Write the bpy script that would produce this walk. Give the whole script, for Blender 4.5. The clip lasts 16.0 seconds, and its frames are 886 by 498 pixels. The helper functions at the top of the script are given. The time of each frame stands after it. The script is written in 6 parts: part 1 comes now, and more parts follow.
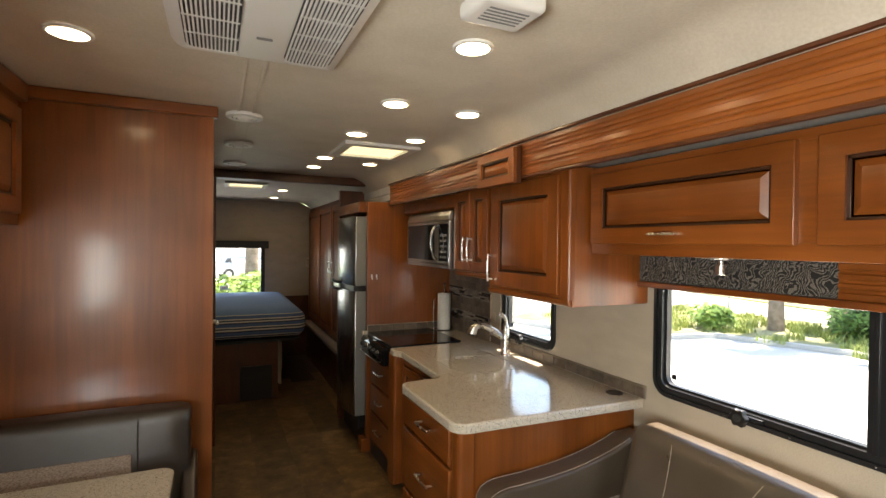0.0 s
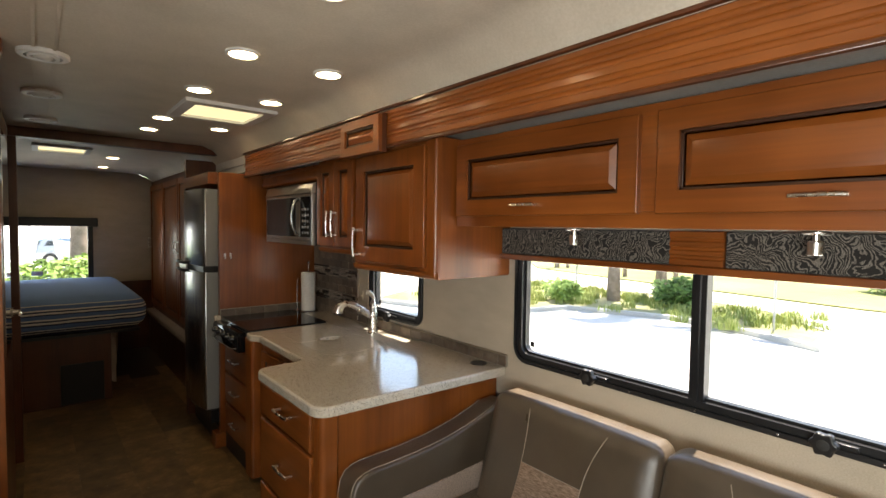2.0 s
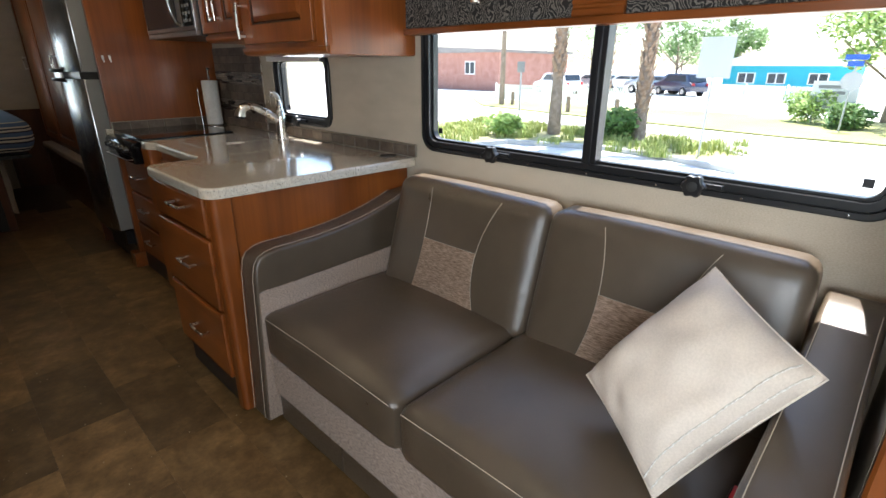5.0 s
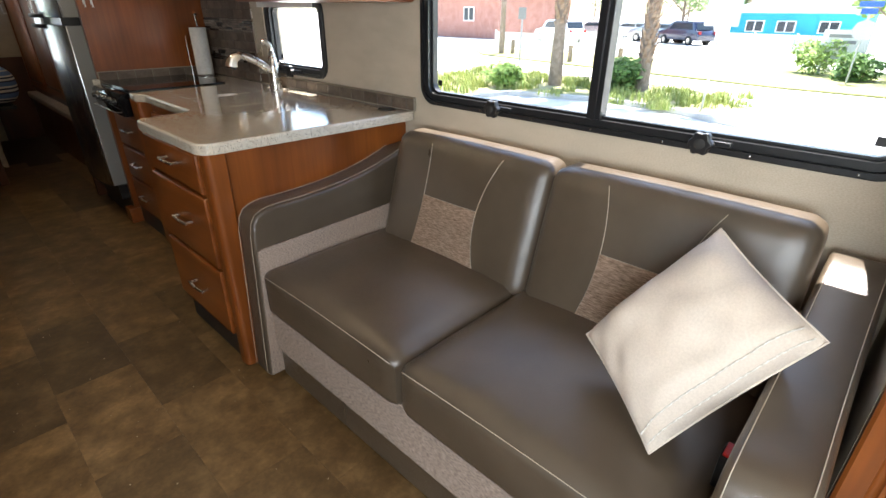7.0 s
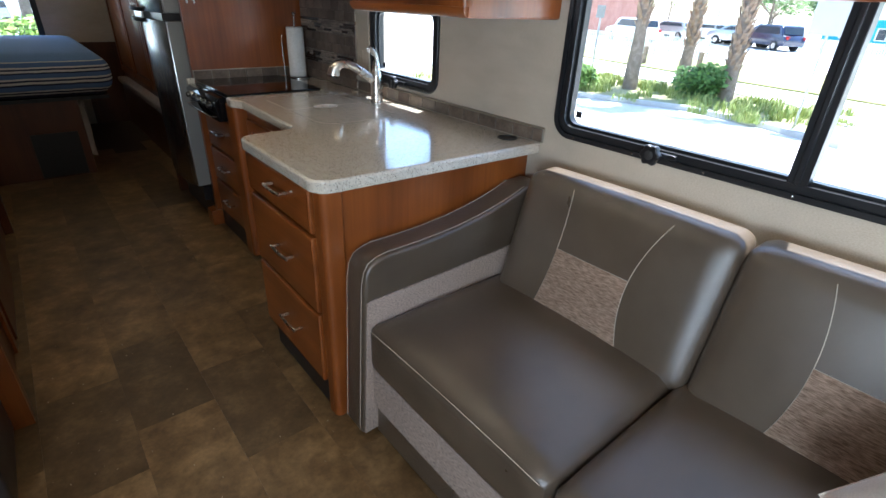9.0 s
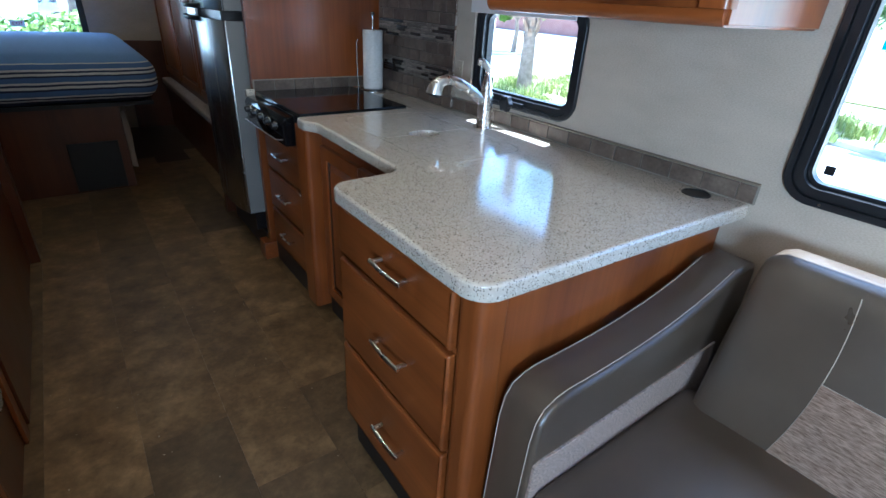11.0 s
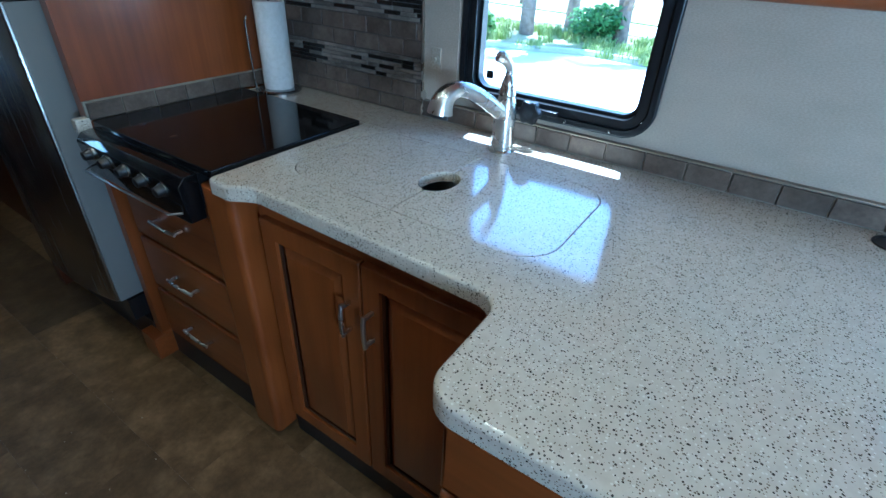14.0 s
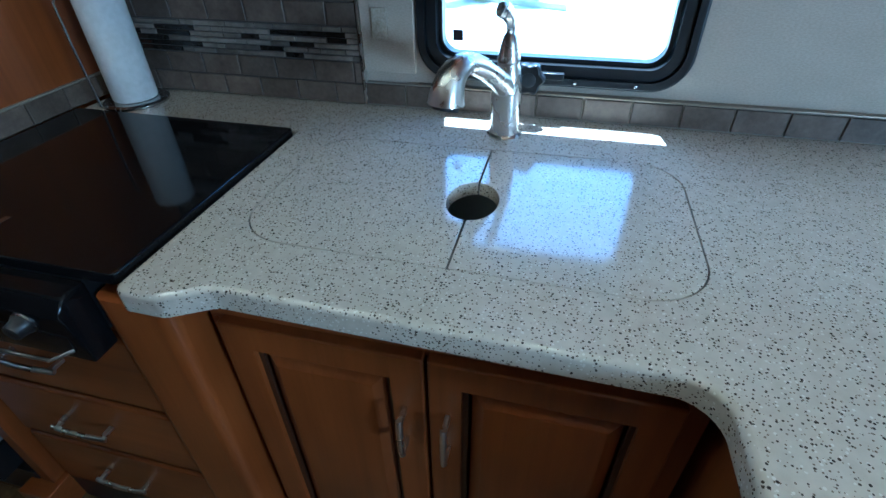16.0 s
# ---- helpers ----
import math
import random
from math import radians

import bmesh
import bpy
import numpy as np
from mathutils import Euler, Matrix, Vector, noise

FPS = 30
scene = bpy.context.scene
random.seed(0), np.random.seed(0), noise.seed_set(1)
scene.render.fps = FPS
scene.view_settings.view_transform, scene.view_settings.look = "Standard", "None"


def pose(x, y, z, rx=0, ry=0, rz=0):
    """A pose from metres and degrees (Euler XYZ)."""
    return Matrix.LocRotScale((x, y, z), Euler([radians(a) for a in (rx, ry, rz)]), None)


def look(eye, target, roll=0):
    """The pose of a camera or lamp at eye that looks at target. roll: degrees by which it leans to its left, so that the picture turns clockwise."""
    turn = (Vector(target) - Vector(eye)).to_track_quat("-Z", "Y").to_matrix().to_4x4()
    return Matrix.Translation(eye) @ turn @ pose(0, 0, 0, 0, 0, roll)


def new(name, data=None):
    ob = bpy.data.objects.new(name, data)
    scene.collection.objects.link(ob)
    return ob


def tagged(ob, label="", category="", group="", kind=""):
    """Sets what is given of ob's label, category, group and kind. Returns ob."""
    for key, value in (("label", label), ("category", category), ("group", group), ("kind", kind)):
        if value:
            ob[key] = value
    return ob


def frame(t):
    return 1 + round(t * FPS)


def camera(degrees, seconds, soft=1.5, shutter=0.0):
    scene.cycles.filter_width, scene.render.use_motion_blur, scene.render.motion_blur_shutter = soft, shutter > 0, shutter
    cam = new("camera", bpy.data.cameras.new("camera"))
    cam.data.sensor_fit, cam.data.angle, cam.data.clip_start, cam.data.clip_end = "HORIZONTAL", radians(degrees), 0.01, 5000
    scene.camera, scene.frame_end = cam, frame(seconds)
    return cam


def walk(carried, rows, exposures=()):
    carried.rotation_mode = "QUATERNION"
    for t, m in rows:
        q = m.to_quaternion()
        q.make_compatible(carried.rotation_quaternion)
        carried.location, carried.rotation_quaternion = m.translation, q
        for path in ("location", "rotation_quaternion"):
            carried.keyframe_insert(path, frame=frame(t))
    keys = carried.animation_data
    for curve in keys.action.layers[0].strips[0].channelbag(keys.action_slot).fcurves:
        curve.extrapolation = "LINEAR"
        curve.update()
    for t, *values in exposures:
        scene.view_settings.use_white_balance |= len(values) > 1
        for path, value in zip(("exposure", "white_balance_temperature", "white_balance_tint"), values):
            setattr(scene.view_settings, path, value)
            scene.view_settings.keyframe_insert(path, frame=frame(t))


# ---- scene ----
cam = camera(84.5, 16.0)
# seconds, eye x y z, yaw, pitch, roll
ROWS = [
    (0, -0.331, 0.009, 1.591, -24.71, -0.62, 0.65),
    (0.5, -0.297, 0.062, 1.592, -29.99, -0.98, 0.65),
    (1, -0.265, 0.083, 1.587, -33.37, -1.11, 0.75),
    (1.5, -0.305, 0.081, 1.573, -37.06, -1.22, 0.83),
    (2, -0.259, 0.077, 1.553, -39.79, -2.61, 0.78),
    (2.5, -0.201, 0.061, 1.509, -41.40, -4.84, 0.68),
    (3, -0.189, 0.039, 1.439, -42.67, -6.99, 0.79),
    (3.5, -0.153, 0.040, 1.400, -43.97, -11.51, 0.69),
    (4, -0.220, 0.005, 1.381, -46.22, -15.54, 0.64),
    (4.5, -0.162, -0.064, 1.326, -45.48, -18.08, 0.75),
    (5, -0.112, -0.023, 1.298, -46.18, -20.57, 0.22),
    (7.5, -0.102, 0.013, 1.308, -46.76, -27.11, 0.94),
    (8, -0.225, 0.112, 1.409, -47.12, -28.03, 1.75),
    (8.5, -0.132, 0.265, 1.396, -43.58, -27.35, 1.87),
    (11, -0.011, 1.105, 1.352, -37.44, -26.94, 3.50),
    (11.5, 0.055, 1.303, 1.365, -37.55, -27.87, 3.91),
    (12, 0.024, 1.488, 1.379, -39.62, -28.89, 4.44),
    (12.5, -0.024, 1.668, 1.406, -42.17, -29.94, 4.97),
    (13, -0.008, 1.802, 1.394, -46.22, -30.32, 5.62),
    (13.5, 0.118, 1.891, 1.386, -50.62, -31.43, 4.44),
    (14, 0.134, 2.004, 1.387, -56.70, -32.17, 2.67),
    (14.5, 0.086, 2.141, 1.389, -63.04, -32.28, 2.44),
    (15, 0.162, 2.239, 1.324, -63.47, -32.79, -1.64),
    (15.5, 0.279, 2.364, 1.315, -68.95, -35.78, -1.09),
    (16, 0.322, 2.471, 1.335, -75.39, -36.99, -0.95),
]


def aimed(x, y, z, yaw, pitch, roll):
    yaw, pitch = radians(yaw), radians(pitch)
    ahead = Vector((-math.sin(yaw) * math.cos(pitch), math.cos(yaw) * math.cos(pitch), math.sin(pitch)))
    return look((x, y, z), Vector((x, y, z)) + ahead, roll)


EXPOSURES = [(0.0, 2.23, 7600, 11), (3.0, 1.82, 7100, 11), (5.0, 1.99, 6350, 10), (7.5, 2.32, 6600, 10), (8.5, 2.14, 6000, 9),
             (11.0, 2.55, 4750, 5), (12.5, 2.65, 4250, 2), (14.0, 2.65, 4120, -4), (16.0, 2.49, 4000, -6)]
walk(cam, [(t, aimed(*row)) for t, *row in ROWS], EXPOSURES)

# ---- light ----
SUN_ELEVATION, SUN_AZIMUTH = 68.3, 12.0   # azimuth: degrees from +x towards +y
world = bpy.data.worlds.new("world")
scene.world = world
world.use_nodes = True
wn = world.node_tree.nodes
sky = wn.new("ShaderNodeTexSky")
sky.sky_type, sky.sun_disc = "NISHITA", False
sky.sun_elevation, sky.sun_rotation = radians(SUN_ELEVATION), radians(90.0 - SUN_AZIMUTH)
world.node_tree.links.new(sky.outputs["Color"], wn["Background"].inputs["Color"])
wn["Background"].inputs["Strength"].default_value = 0.15
sun = new("sun", bpy.data.lights.new("sun", "SUN"))
sun.data.energy, sun.data.angle, sun.data.color = 5.0, radians(0.53), (1.0, 0.95, 0.88)
sd = Vector((math.cos(radians(SUN_ELEVATION)) * math.cos(radians(SUN_AZIMUTH)), math.cos(radians(SUN_ELEVATION)) * math.sin(radians(SUN_AZIMUTH)), math.sin(radians(SUN_ELEVATION))))
sun.matrix_world = look(sd * 40, (0, 0, 0))


def window_lamp(name, place, target, width, height, watts, colour):
    ob = new(name, bpy.data.lights.new(name, "AREA"))
    ob.data.shape, ob.data.size, ob.data.size_y = "RECTANGLE", width, height
    ob.data.energy, ob.data.color = watts, colour
    ob.matrix_world = look(place, target)
    return ob


DAY = (0.86, 0.94, 1.0)
# Added fill for sofa and overheads, in an assumed left-wall opening out of view.
window_lamp("fill_unseen_side_window", (-1.31, -0.62, 1.3), (0.9, -0.42, 1.36), 1.15, 0.55, 15.0, DAY)
window_lamp("daylight_bedroom_window", (-0.21, 7.17, 1.2), (-0.2, 5.0, 0.9), 0.75, 0.55, 0.7, DAY)

# ---- materials ----


def material(name, colour, roughness=0.5, metallic=0.0, coat=0.0):
    m = bpy.data.materials.new(name)
    m.use_nodes = True
    b = m.node_tree.nodes["Principled BSDF"]
    b.inputs["Base Color"].default_value = (*colour, 1)
    b.inputs["Roughness"].default_value = roughness
    b.inputs["Metallic"].default_value = metallic
    b.inputs["Coat Weight"].default_value = coat
    b.inputs["Coat Roughness"].default_value = 0.13
    return m


def add(m, kind, **inputs):
    node = m.node_tree.nodes.new(kind)
    for key, value in inputs.items():
        node.inputs[key.replace("_", " ")].default_value = value
    return node


def join(m, a, out, b, into):
    m.node_tree.links.new(a.outputs[out], b.inputs[into])


def coords(m, scale=(1, 1, 1), turn=(0, 0, 0)):
    tc, mp = add(m, "ShaderNodeTexCoord"), add(m, "ShaderNodeMapping")
    mp.inputs["Scale"].default_value, mp.inputs["Rotation"].default_value = scale, turn
    join(m, tc, "Object", mp, "Vector")
    return mp


def noise_node(m, mp, scale, detail=4.0, rough=0.55):
    n = add(m, "ShaderNodeTexNoise", Scale=scale, Detail=detail, Roughness=rough)
    join(m, mp, "Vector", n, "Vector")
    return n


def ramp(m, src, out, stops):
    r = add(m, "ShaderNodeValToRGB")
    while len(r.color_ramp.elements) < len(stops):
        r.color_ramp.elements.new(0.5)
    for e, (p, c) in zip(r.color_ramp.elements, stops):
        e.position, e.color = p, (*c, 1) if len(c) == 3 else c
    join(m, src, out, r, "Fac")
    return r


def mix(m, a, b, fac, blend="MIX"):
    """a, b: (node, socket) or a colour; fac: (node, socket) or a number."""
    x = add(m, "ShaderNodeMix")
    x.data_type, x.blend_type = "RGBA", blend
    for k, v in ((6, a), (7, b), (0, fac)):
        if isinstance(v, tuple) and hasattr(v[0], "outputs"):
            m.node_tree.links.new(v[0].outputs[v[1]], x.inputs[k])
        elif k == 0:
            x.inputs[0].default_value = v
        else:
            x.inputs[k].default_value = (*v, 1)
    return x


def bsdf(m):
    return m.node_tree.nodes["Principled BSDF"]


def paint(m, node, out="Color"):
    join(m, node, out, bsdf(m), "Base Color")


def rough_from(m, node, out, low, high):
    r = add(m, "ShaderNodeMapRange", To_Min=low, To_Max=high)
    join(m, node, out, r, "Value")
    join(m, r, "Result", bsdf(m), "Roughness")


def bump(m, node, out, strength, distance):
    b = add(m, "ShaderNodeBump", Strength=strength, Distance=distance)
    join(m, node, out, b, "Height")
    join(m, b, "Normal", bsdf(m), "Normal")
    return b


def wood(name, dark, light, along):
    """Stained cherry with its grain along one axis (0 x, 1 y, 2 z)."""
    m = material(name, light, 0.3, 0, 0.25)
    sc = [9.0, 9.0, 9.0]
    sc[along] = 0.55
    mp = coords(m, sc)
    fine = [70.0, 70.0, 70.0]
    fine[along] = 2.0
    info = add(m, "ShaderNodeObjectInfo")
    shift = add(m, "ShaderNodeVectorMath")
    shift.operation = "MULTIPLY_ADD"
    m.node_tree.links.new(info.outputs["Random"], shift.inputs[0])
    shift.inputs[1].default_value = (13.0, 7.0, 11.0)
    tc = add(m, "ShaderNodeTexCoord")
    join(m, tc, "Object", shift, 2)
    for p in (mp,):
        m.node_tree.links.new(shift.outputs[0], p.inputs["Vector"])
    big = noise_node(m, mp, 1.0, 5, 0.6)
    mp2 = add(m, "ShaderNodeMapping")
    mp2.inputs["Scale"].default_value = fine
    m.node_tree.links.new(shift.outputs[0], mp2.inputs["Vector"])
    thin = noise_node(m, mp2, 1.0, 3, 0.6)
    blot = noise_node(m, coords(m), 3.0, 2)
    c1 = ramp(m, big, "Fac", [(0.3, dark), (0.72, light)])
    c2 = ramp(m, thin, "Fac", [(0.35, (0.80, 0.78, 0.76)), (0.6, (1, 1, 1))])
    c3 = ramp(m, blot, "Fac", [(0.32, (0.72, 0.68, 0.64)), (0.66, (1.08, 1.08, 1.08))])
    a = mix(m, (c1, "Color"), (c2, "Color"), 0.6, "MULTIPLY")
    b = mix(m, (a, 2), (c3, "Color"), 1.0, "MULTIPLY")
    paint(m, b, 2)
    rough_from(m, blot, "Fac", 0.24, 0.42)
    bump(m, thin, "Fac", 0.04, 0.0006)
    return m


CH_D, CH_L = (0.175, 0.047, 0.009), (0.335, 0.098, 0.018)
WOOD_X, WOOD_Y, WOOD_Z = (wood("cherry_" + a, CH_D, CH_L, i) for i, a in enumerate("xyz"))
GLAZE = material("dark_glaze", (0.045, 0.017, 0.007), 0.35)
# Cherry with the shade of the bathroom and bedroom put into its colour.
SHADED_WOOD = wood("shade_darkened_cherry", (0.060, 0.017, 0.006), (0.120, 0.035, 0.011), 2)


def speckled(name):
    m = material(name, (0.5, 0.44, 0.34), 0.13, 0.0, 1.0)
    mp = coords(m)
    base = noise_node(m, mp, 60, 3)
    c = ramp(m, base, "Fac", [(0.3, (0.60, 0.54, 0.44)), (0.7, (0.69, 0.63, 0.53))])
    last = (c, "Color")
    for scale, limit, colour in ((260, 0.26, (0.20, 0.155, 0.11)), (170, 0.24, (0.80, 0.76, 0.68)), (185, 0.24, (0.085, 0.066, 0.05)), (125, 0.17, (0.06, 0.048, 0.04))):
        v = add(m, "ShaderNodeTexVoronoi", Scale=scale)
        join(m, mp, "Vector", v, "Vector")
        warp = noise_node(m, mp, scale * 0.9, 2)
        w = add(m, "ShaderNodeMath")
        w.operation = "MULTIPLY_ADD"
        join(m, warp, "Fac", w, 0)
        w.inputs[1].default_value = 0.25
        join(m, v, "Distance", w, 2)
        spot = ramp(m, w, "Value", [(limit + 0.13, (1, 1, 1)), (limit + 0.17, (0, 0, 0))])
        sel = add(m, "ShaderNodeSeparateColor")
        join(m, v, "Color", sel, "Color")
        some = ramp(m, sel, "Red", [(0.58, (0, 0, 0)), (0.6, (1, 1, 1))])
        both = mix(m, (spot, "Color"), (some, "Color"), 1.0, "MULTIPLY")
        x = mix(m, last, colour, (both, 2))
        last = (x, 2)
    m.node_tree.links.new(last[0].outputs[last[1]], bsdf(m).inputs["Base Color"])
    smear = noise_node(m, mp, 6, 3)
    rough_from(m, smear, "Fac", 0.06, 0.15)
    return m


STONE = speckled("speckled_solid_surface")


def woven(name, a, b, scale=900.0, rough=0.85, depth=0.0006, stretch=(1, 1, 1)):
    m = material(name, b, rough)
    mp = coords(m, stretch)
    n1, n2 = noise_node(m, mp, scale * 0.25, 3), noise_node(m, mp, 5.0, 3)
    c1 = ramp(m, n1, "Fac", [(0.35, a), (0.65, b)])
    c2 = ramp(m, n2, "Fac", [(0.3, (0.9, 0.9, 0.89)), (0.7, (1.04, 1.04, 1.04))])
    x = mix(m, (c1, "Color"), (c2, "Color"), 1.0, "MULTIPLY")
    paint(m, x, 2)
    bump(m, n1, "Fac", 0.35, depth)
    return m


WALLPAPER = woven("textured_wallpaper", (0.47, 0.40, 0.31), (0.55, 0.475, 0.375), 700, 0.8, 0.0005, (1, 1, 2.5))
CEILING = woven("ceiling_vinyl", (0.66, 0.59, 0.48), (0.72, 0.65, 0.545), 500, 0.55, 0.0002)
CREAM = woven("cream_weave", (0.44, 0.38, 0.28), (0.58, 0.51, 0.40), 700, 0.85, 0.0006)
WHITE = material("white_plastic", (0.78, 0.77, 0.74), 0.4)
SLIDE_WHITE = woven("slide_ceiling_white", (0.70, 0.68, 0.63), (0.78, 0.76, 0.71), 400, 0.6, 0.0002)
TWEED = woven("tan_tweed", (0.29, 0.195, 0.135), (0.64, 0.465, 0.35), 900, 0.95, 0.0010, (1, 0.22, 1.6))
GREYTWEED = woven("grey_tan_tweed", (0.20, 0.150, 0.120), (0.43, 0.335, 0.275), 900, 0.95, 0.0010, (0.6, 0.30, 1.5))
LINEN = woven("cream_pillow_cloth", (0.64, 0.55, 0.465), (0.71, 0.615, 0.525), 900, 0.7, 0.00015)


def leather(name, colour):
    m = material(name, colour, 0.38)
    bsdf(m).inputs["Specular IOR Level"].default_value = 0.85
    mp = coords(m)
    v = add(m, "ShaderNodeTexVoronoi", Scale=420.0)
    v.feature = "DISTANCE_TO_EDGE"
    join(m, mp, "Vector", v, "Vector")
    n = noise_node(m, mp, 7, 4)
    lo, hi = [c * 0.85 for c in colour], [c * 1.15 for c in colour]
    paint(m, ramp(m, n, "Fac", [(0.3, tuple(lo)), (0.7, tuple(hi))]))
    rough_from(m, n, "Fac", 0.24, 0.38)
    fold = noise_node(m, mp, 14, 3)
    s = add(m, "ShaderNodeMath")
    s.operation = "MULTIPLY_ADD"
    join(m, fold, "Fac", s, 0)
    s.inputs[1].default_value = 1.2
    join(m, v, "Distance", s, 2)
    bump(m, s, "Value", 0.3, 0.0018)
    return m


LEATHER = leather("dark_taupe_leather", (0.080, 0.059, 0.040))
BLACKLEATHER = leather("black_brown_leather", (0.028, 0.021, 0.018))
THREAD = material("pale_thread", (0.48, 0.42, 0.34), 0.8)


def steel(name, colour, rough, along=2):
    m = material(name, colour, rough, 1.0)
    sc = [160.0, 160.0, 160.0]
    sc[along] = 2.0
    n = noise_node(m, coords(m, sc), 1.0, 2)
    rough_from(m, n, "Fac", rough - 0.06, rough + 0.08)
    return m


STEEL = steel("brushed_stainless", (0.38, 0.38, 0.38), 0.24)
STEEL_Y = steel("brushed_stainless_wide", (0.50, 0.50, 0.49), 0.3, 1)
NICKEL = material("brushed_nickel", (0.74, 0.71, 0.66), 0.27, 1.0)
rough_from(NICKEL, noise_node(NICKEL, coords(NICKEL), 25, 2), "Fac", 0.24, 0.31)
GREYSIDE = material("grey_enamel", (0.23, 0.23, 0.225), 0.4)
BLACK = material("black_plastic", (0.012, 0.012, 0.013), 0.35)
BLACKALU = material("black_powder_coat", (0.014, 0.015, 0.017), 0.32)
GLOSSBLACK = material("black_ceramic_glass", (0.006, 0.006, 0.007), 0.07)
bsdf(GLOSSBLACK).inputs["Specular IOR Level"].default_value = 0.28
RUBBER = material("black_rubber", (0.02, 0.02, 0.02), 0.7)
PAPER = woven("paper_towel", (0.74, 0.73, 0.70), (0.82, 0.81, 0.79), 300, 0.9, 0.0008)


def emitter(name, colour, strength):
    m = material(name, (0.9, 0.9, 0.9), 0.4)
    bsdf(m).inputs["Emission Color"].default_value = (*colour, 1)
    bsdf(m).inputs["Emission Strength"].default_value = strength
    return m


WARM = emitter("warm_diffuser", (1.0, 0.80, 0.52), 6.0)


def glass(name):
    m = material(name, (1, 1, 1), 0.0)
    out = m.node_tree.nodes["Material Output"]
    clear, shine, blend, lw = add(m, "ShaderNodeBsdfTransparent"), add(m, "ShaderNodeBsdfGlossy", Roughness=0.02), add(m, "ShaderNodeMixShader"), add(m, "ShaderNodeLayerWeight", Blend=0.5)
    clear.inputs["Color"].default_value = (0.96, 0.98, 0.98, 1)
    power = add(m, "ShaderNodeMath")
    power.operation = "POWER"
    power.inputs[1].default_value = 4.0
    join(m, lw, "Facing", power, 0)
    gloss = add(m, "ShaderNodeMapRange", To_Min=0.03, To_Max=0.45)
    join(m, power, "Value", gloss, "Value")
    join(m, gloss, "Result", blend, "Fac")
    m.node_tree.links.new(clear.outputs[0], blend.inputs[1])
    m.node_tree.links.new(shine.outputs[0], blend.inputs[2])
    m.node_tree.links.new(blend.outputs[0], out.inputs["Surface"])
    return m


GLASS = glass("window_glass")

# ---- mesh helpers ----


def levelled(bm):
    """Marks the square-on faces, so that rounded rims do not bend their shading."""
    mark = bm.faces.layers.int.get("level") or bm.faces.layers.int.new("level")
    bm.normal_update()
    for f in bm.faces:
        if max(abs(c) for c in f.normal) > 0.9999:
            f[mark] = 1
    return bm


def finish(name, bm, mat, parent=None, label="", origin=None, angle=38):
    bmesh.ops.recalc_face_normals(bm, faces=bm.faces)
    base = Vector(origin) if origin is not None else (world_place(parent) if parent else Vector((0, 0, 0)))
    bmesh.ops.translate(bm, verts=bm.verts, vec=-base)
    me = bpy.data.meshes.new(name)
    bm.to_mesh(me)
    bm.free()
    me.set_sharp_from_angle(angle=radians(angle))
    level = me.attributes.get("level")
    for p in me.polygons:
        p.use_smooth = not (level and level.data[p.index].value)
    me.materials.append(mat)
    ob = new(name, me)
    if parent:
        ob.parent = parent
    else:
        ob.location = base
    if label:
        ob["label"] = label
    return ob


def world_place(ob):
    v = Vector(ob.location)
    while ob.parent:
        ob = ob.parent
        v += ob.location
    return v


def part(name, bm, mat, parent, label="", angle=38):
    return finish(name, bm, mat, parent, label, angle=angle)


def thing(name, place, label, category, group=""):
    ob = new(name)
    ob.location = place
    return tagged(ob, label, category, group)


def solo(name, bm, mat, place, label, category, group=""):
    return tagged(finish(name, bm, mat, None, "", place), label, category, group)


def structure(name, bm, mat, label="", parent=None):
    ob = finish(name, bm, mat, parent)
    return tagged(ob, label or name.replace("_", " "), name.split("_")[0], "", "structure")


def box(*boxes, bev=0.0, seg=2):
    bm = bmesh.new()
    for x0, x1, y0, y1, z0, z1 in boxes:
        bmesh.ops.create_cube(bm, size=1.0, matrix=Matrix.Translation(((x0 + x1) / 2, (y0 + y1) / 2, (z0 + z1) / 2)) @ Matrix.Diagonal((abs(x1 - x0), abs(y1 - y0), abs(z1 - z0), 1)))
    if bev:
        bmesh.ops.bevel(bm, geom=bm.edges[:], offset=bev, segments=seg, profile=0.5, affect="EDGES")
    return levelled(bm)


def cyl(a, b, r0, r1=None, n=20, bm=None):
    bm = bm or bmesh.new()
    a, b = Vector(a), Vector(b)
    m = Matrix.Translation((a + b) / 2) @ (b - a).to_track_quat("Z", "Y").to_matrix().to_4x4()
    bmesh.ops.create_cone(bm, cap_ends=True, segments=n, radius1=r0, radius2=r0 if r1 is None else r1, depth=(b - a).length, matrix=m)
    return bm


def lathe(centre, axis, profile, n=28, bm=None):
    """profile: (radius, height along axis) from one end to the other."""
    bm = bm or bmesh.new()
    q = Vector(axis).to_track_quat("Z", "Y").to_matrix()
    rings = []
    for r, h in profile:
        rings.append([bm.verts.new(Vector(centre) + q @ Vector((r * math.cos(2 * math.pi * i / n), r * math.sin(2 * math.pi * i / n), h))) for i in range(n)])
    for p, q2 in zip(rings, rings[1:]):
        for i in range(n):
            bm.faces.new((p[i], p[(i + 1) % n], q2[(i + 1) % n], q2[i]))
    for ring in (rings[0], rings[-1]):
        bm.faces.new(ring)
    return bm


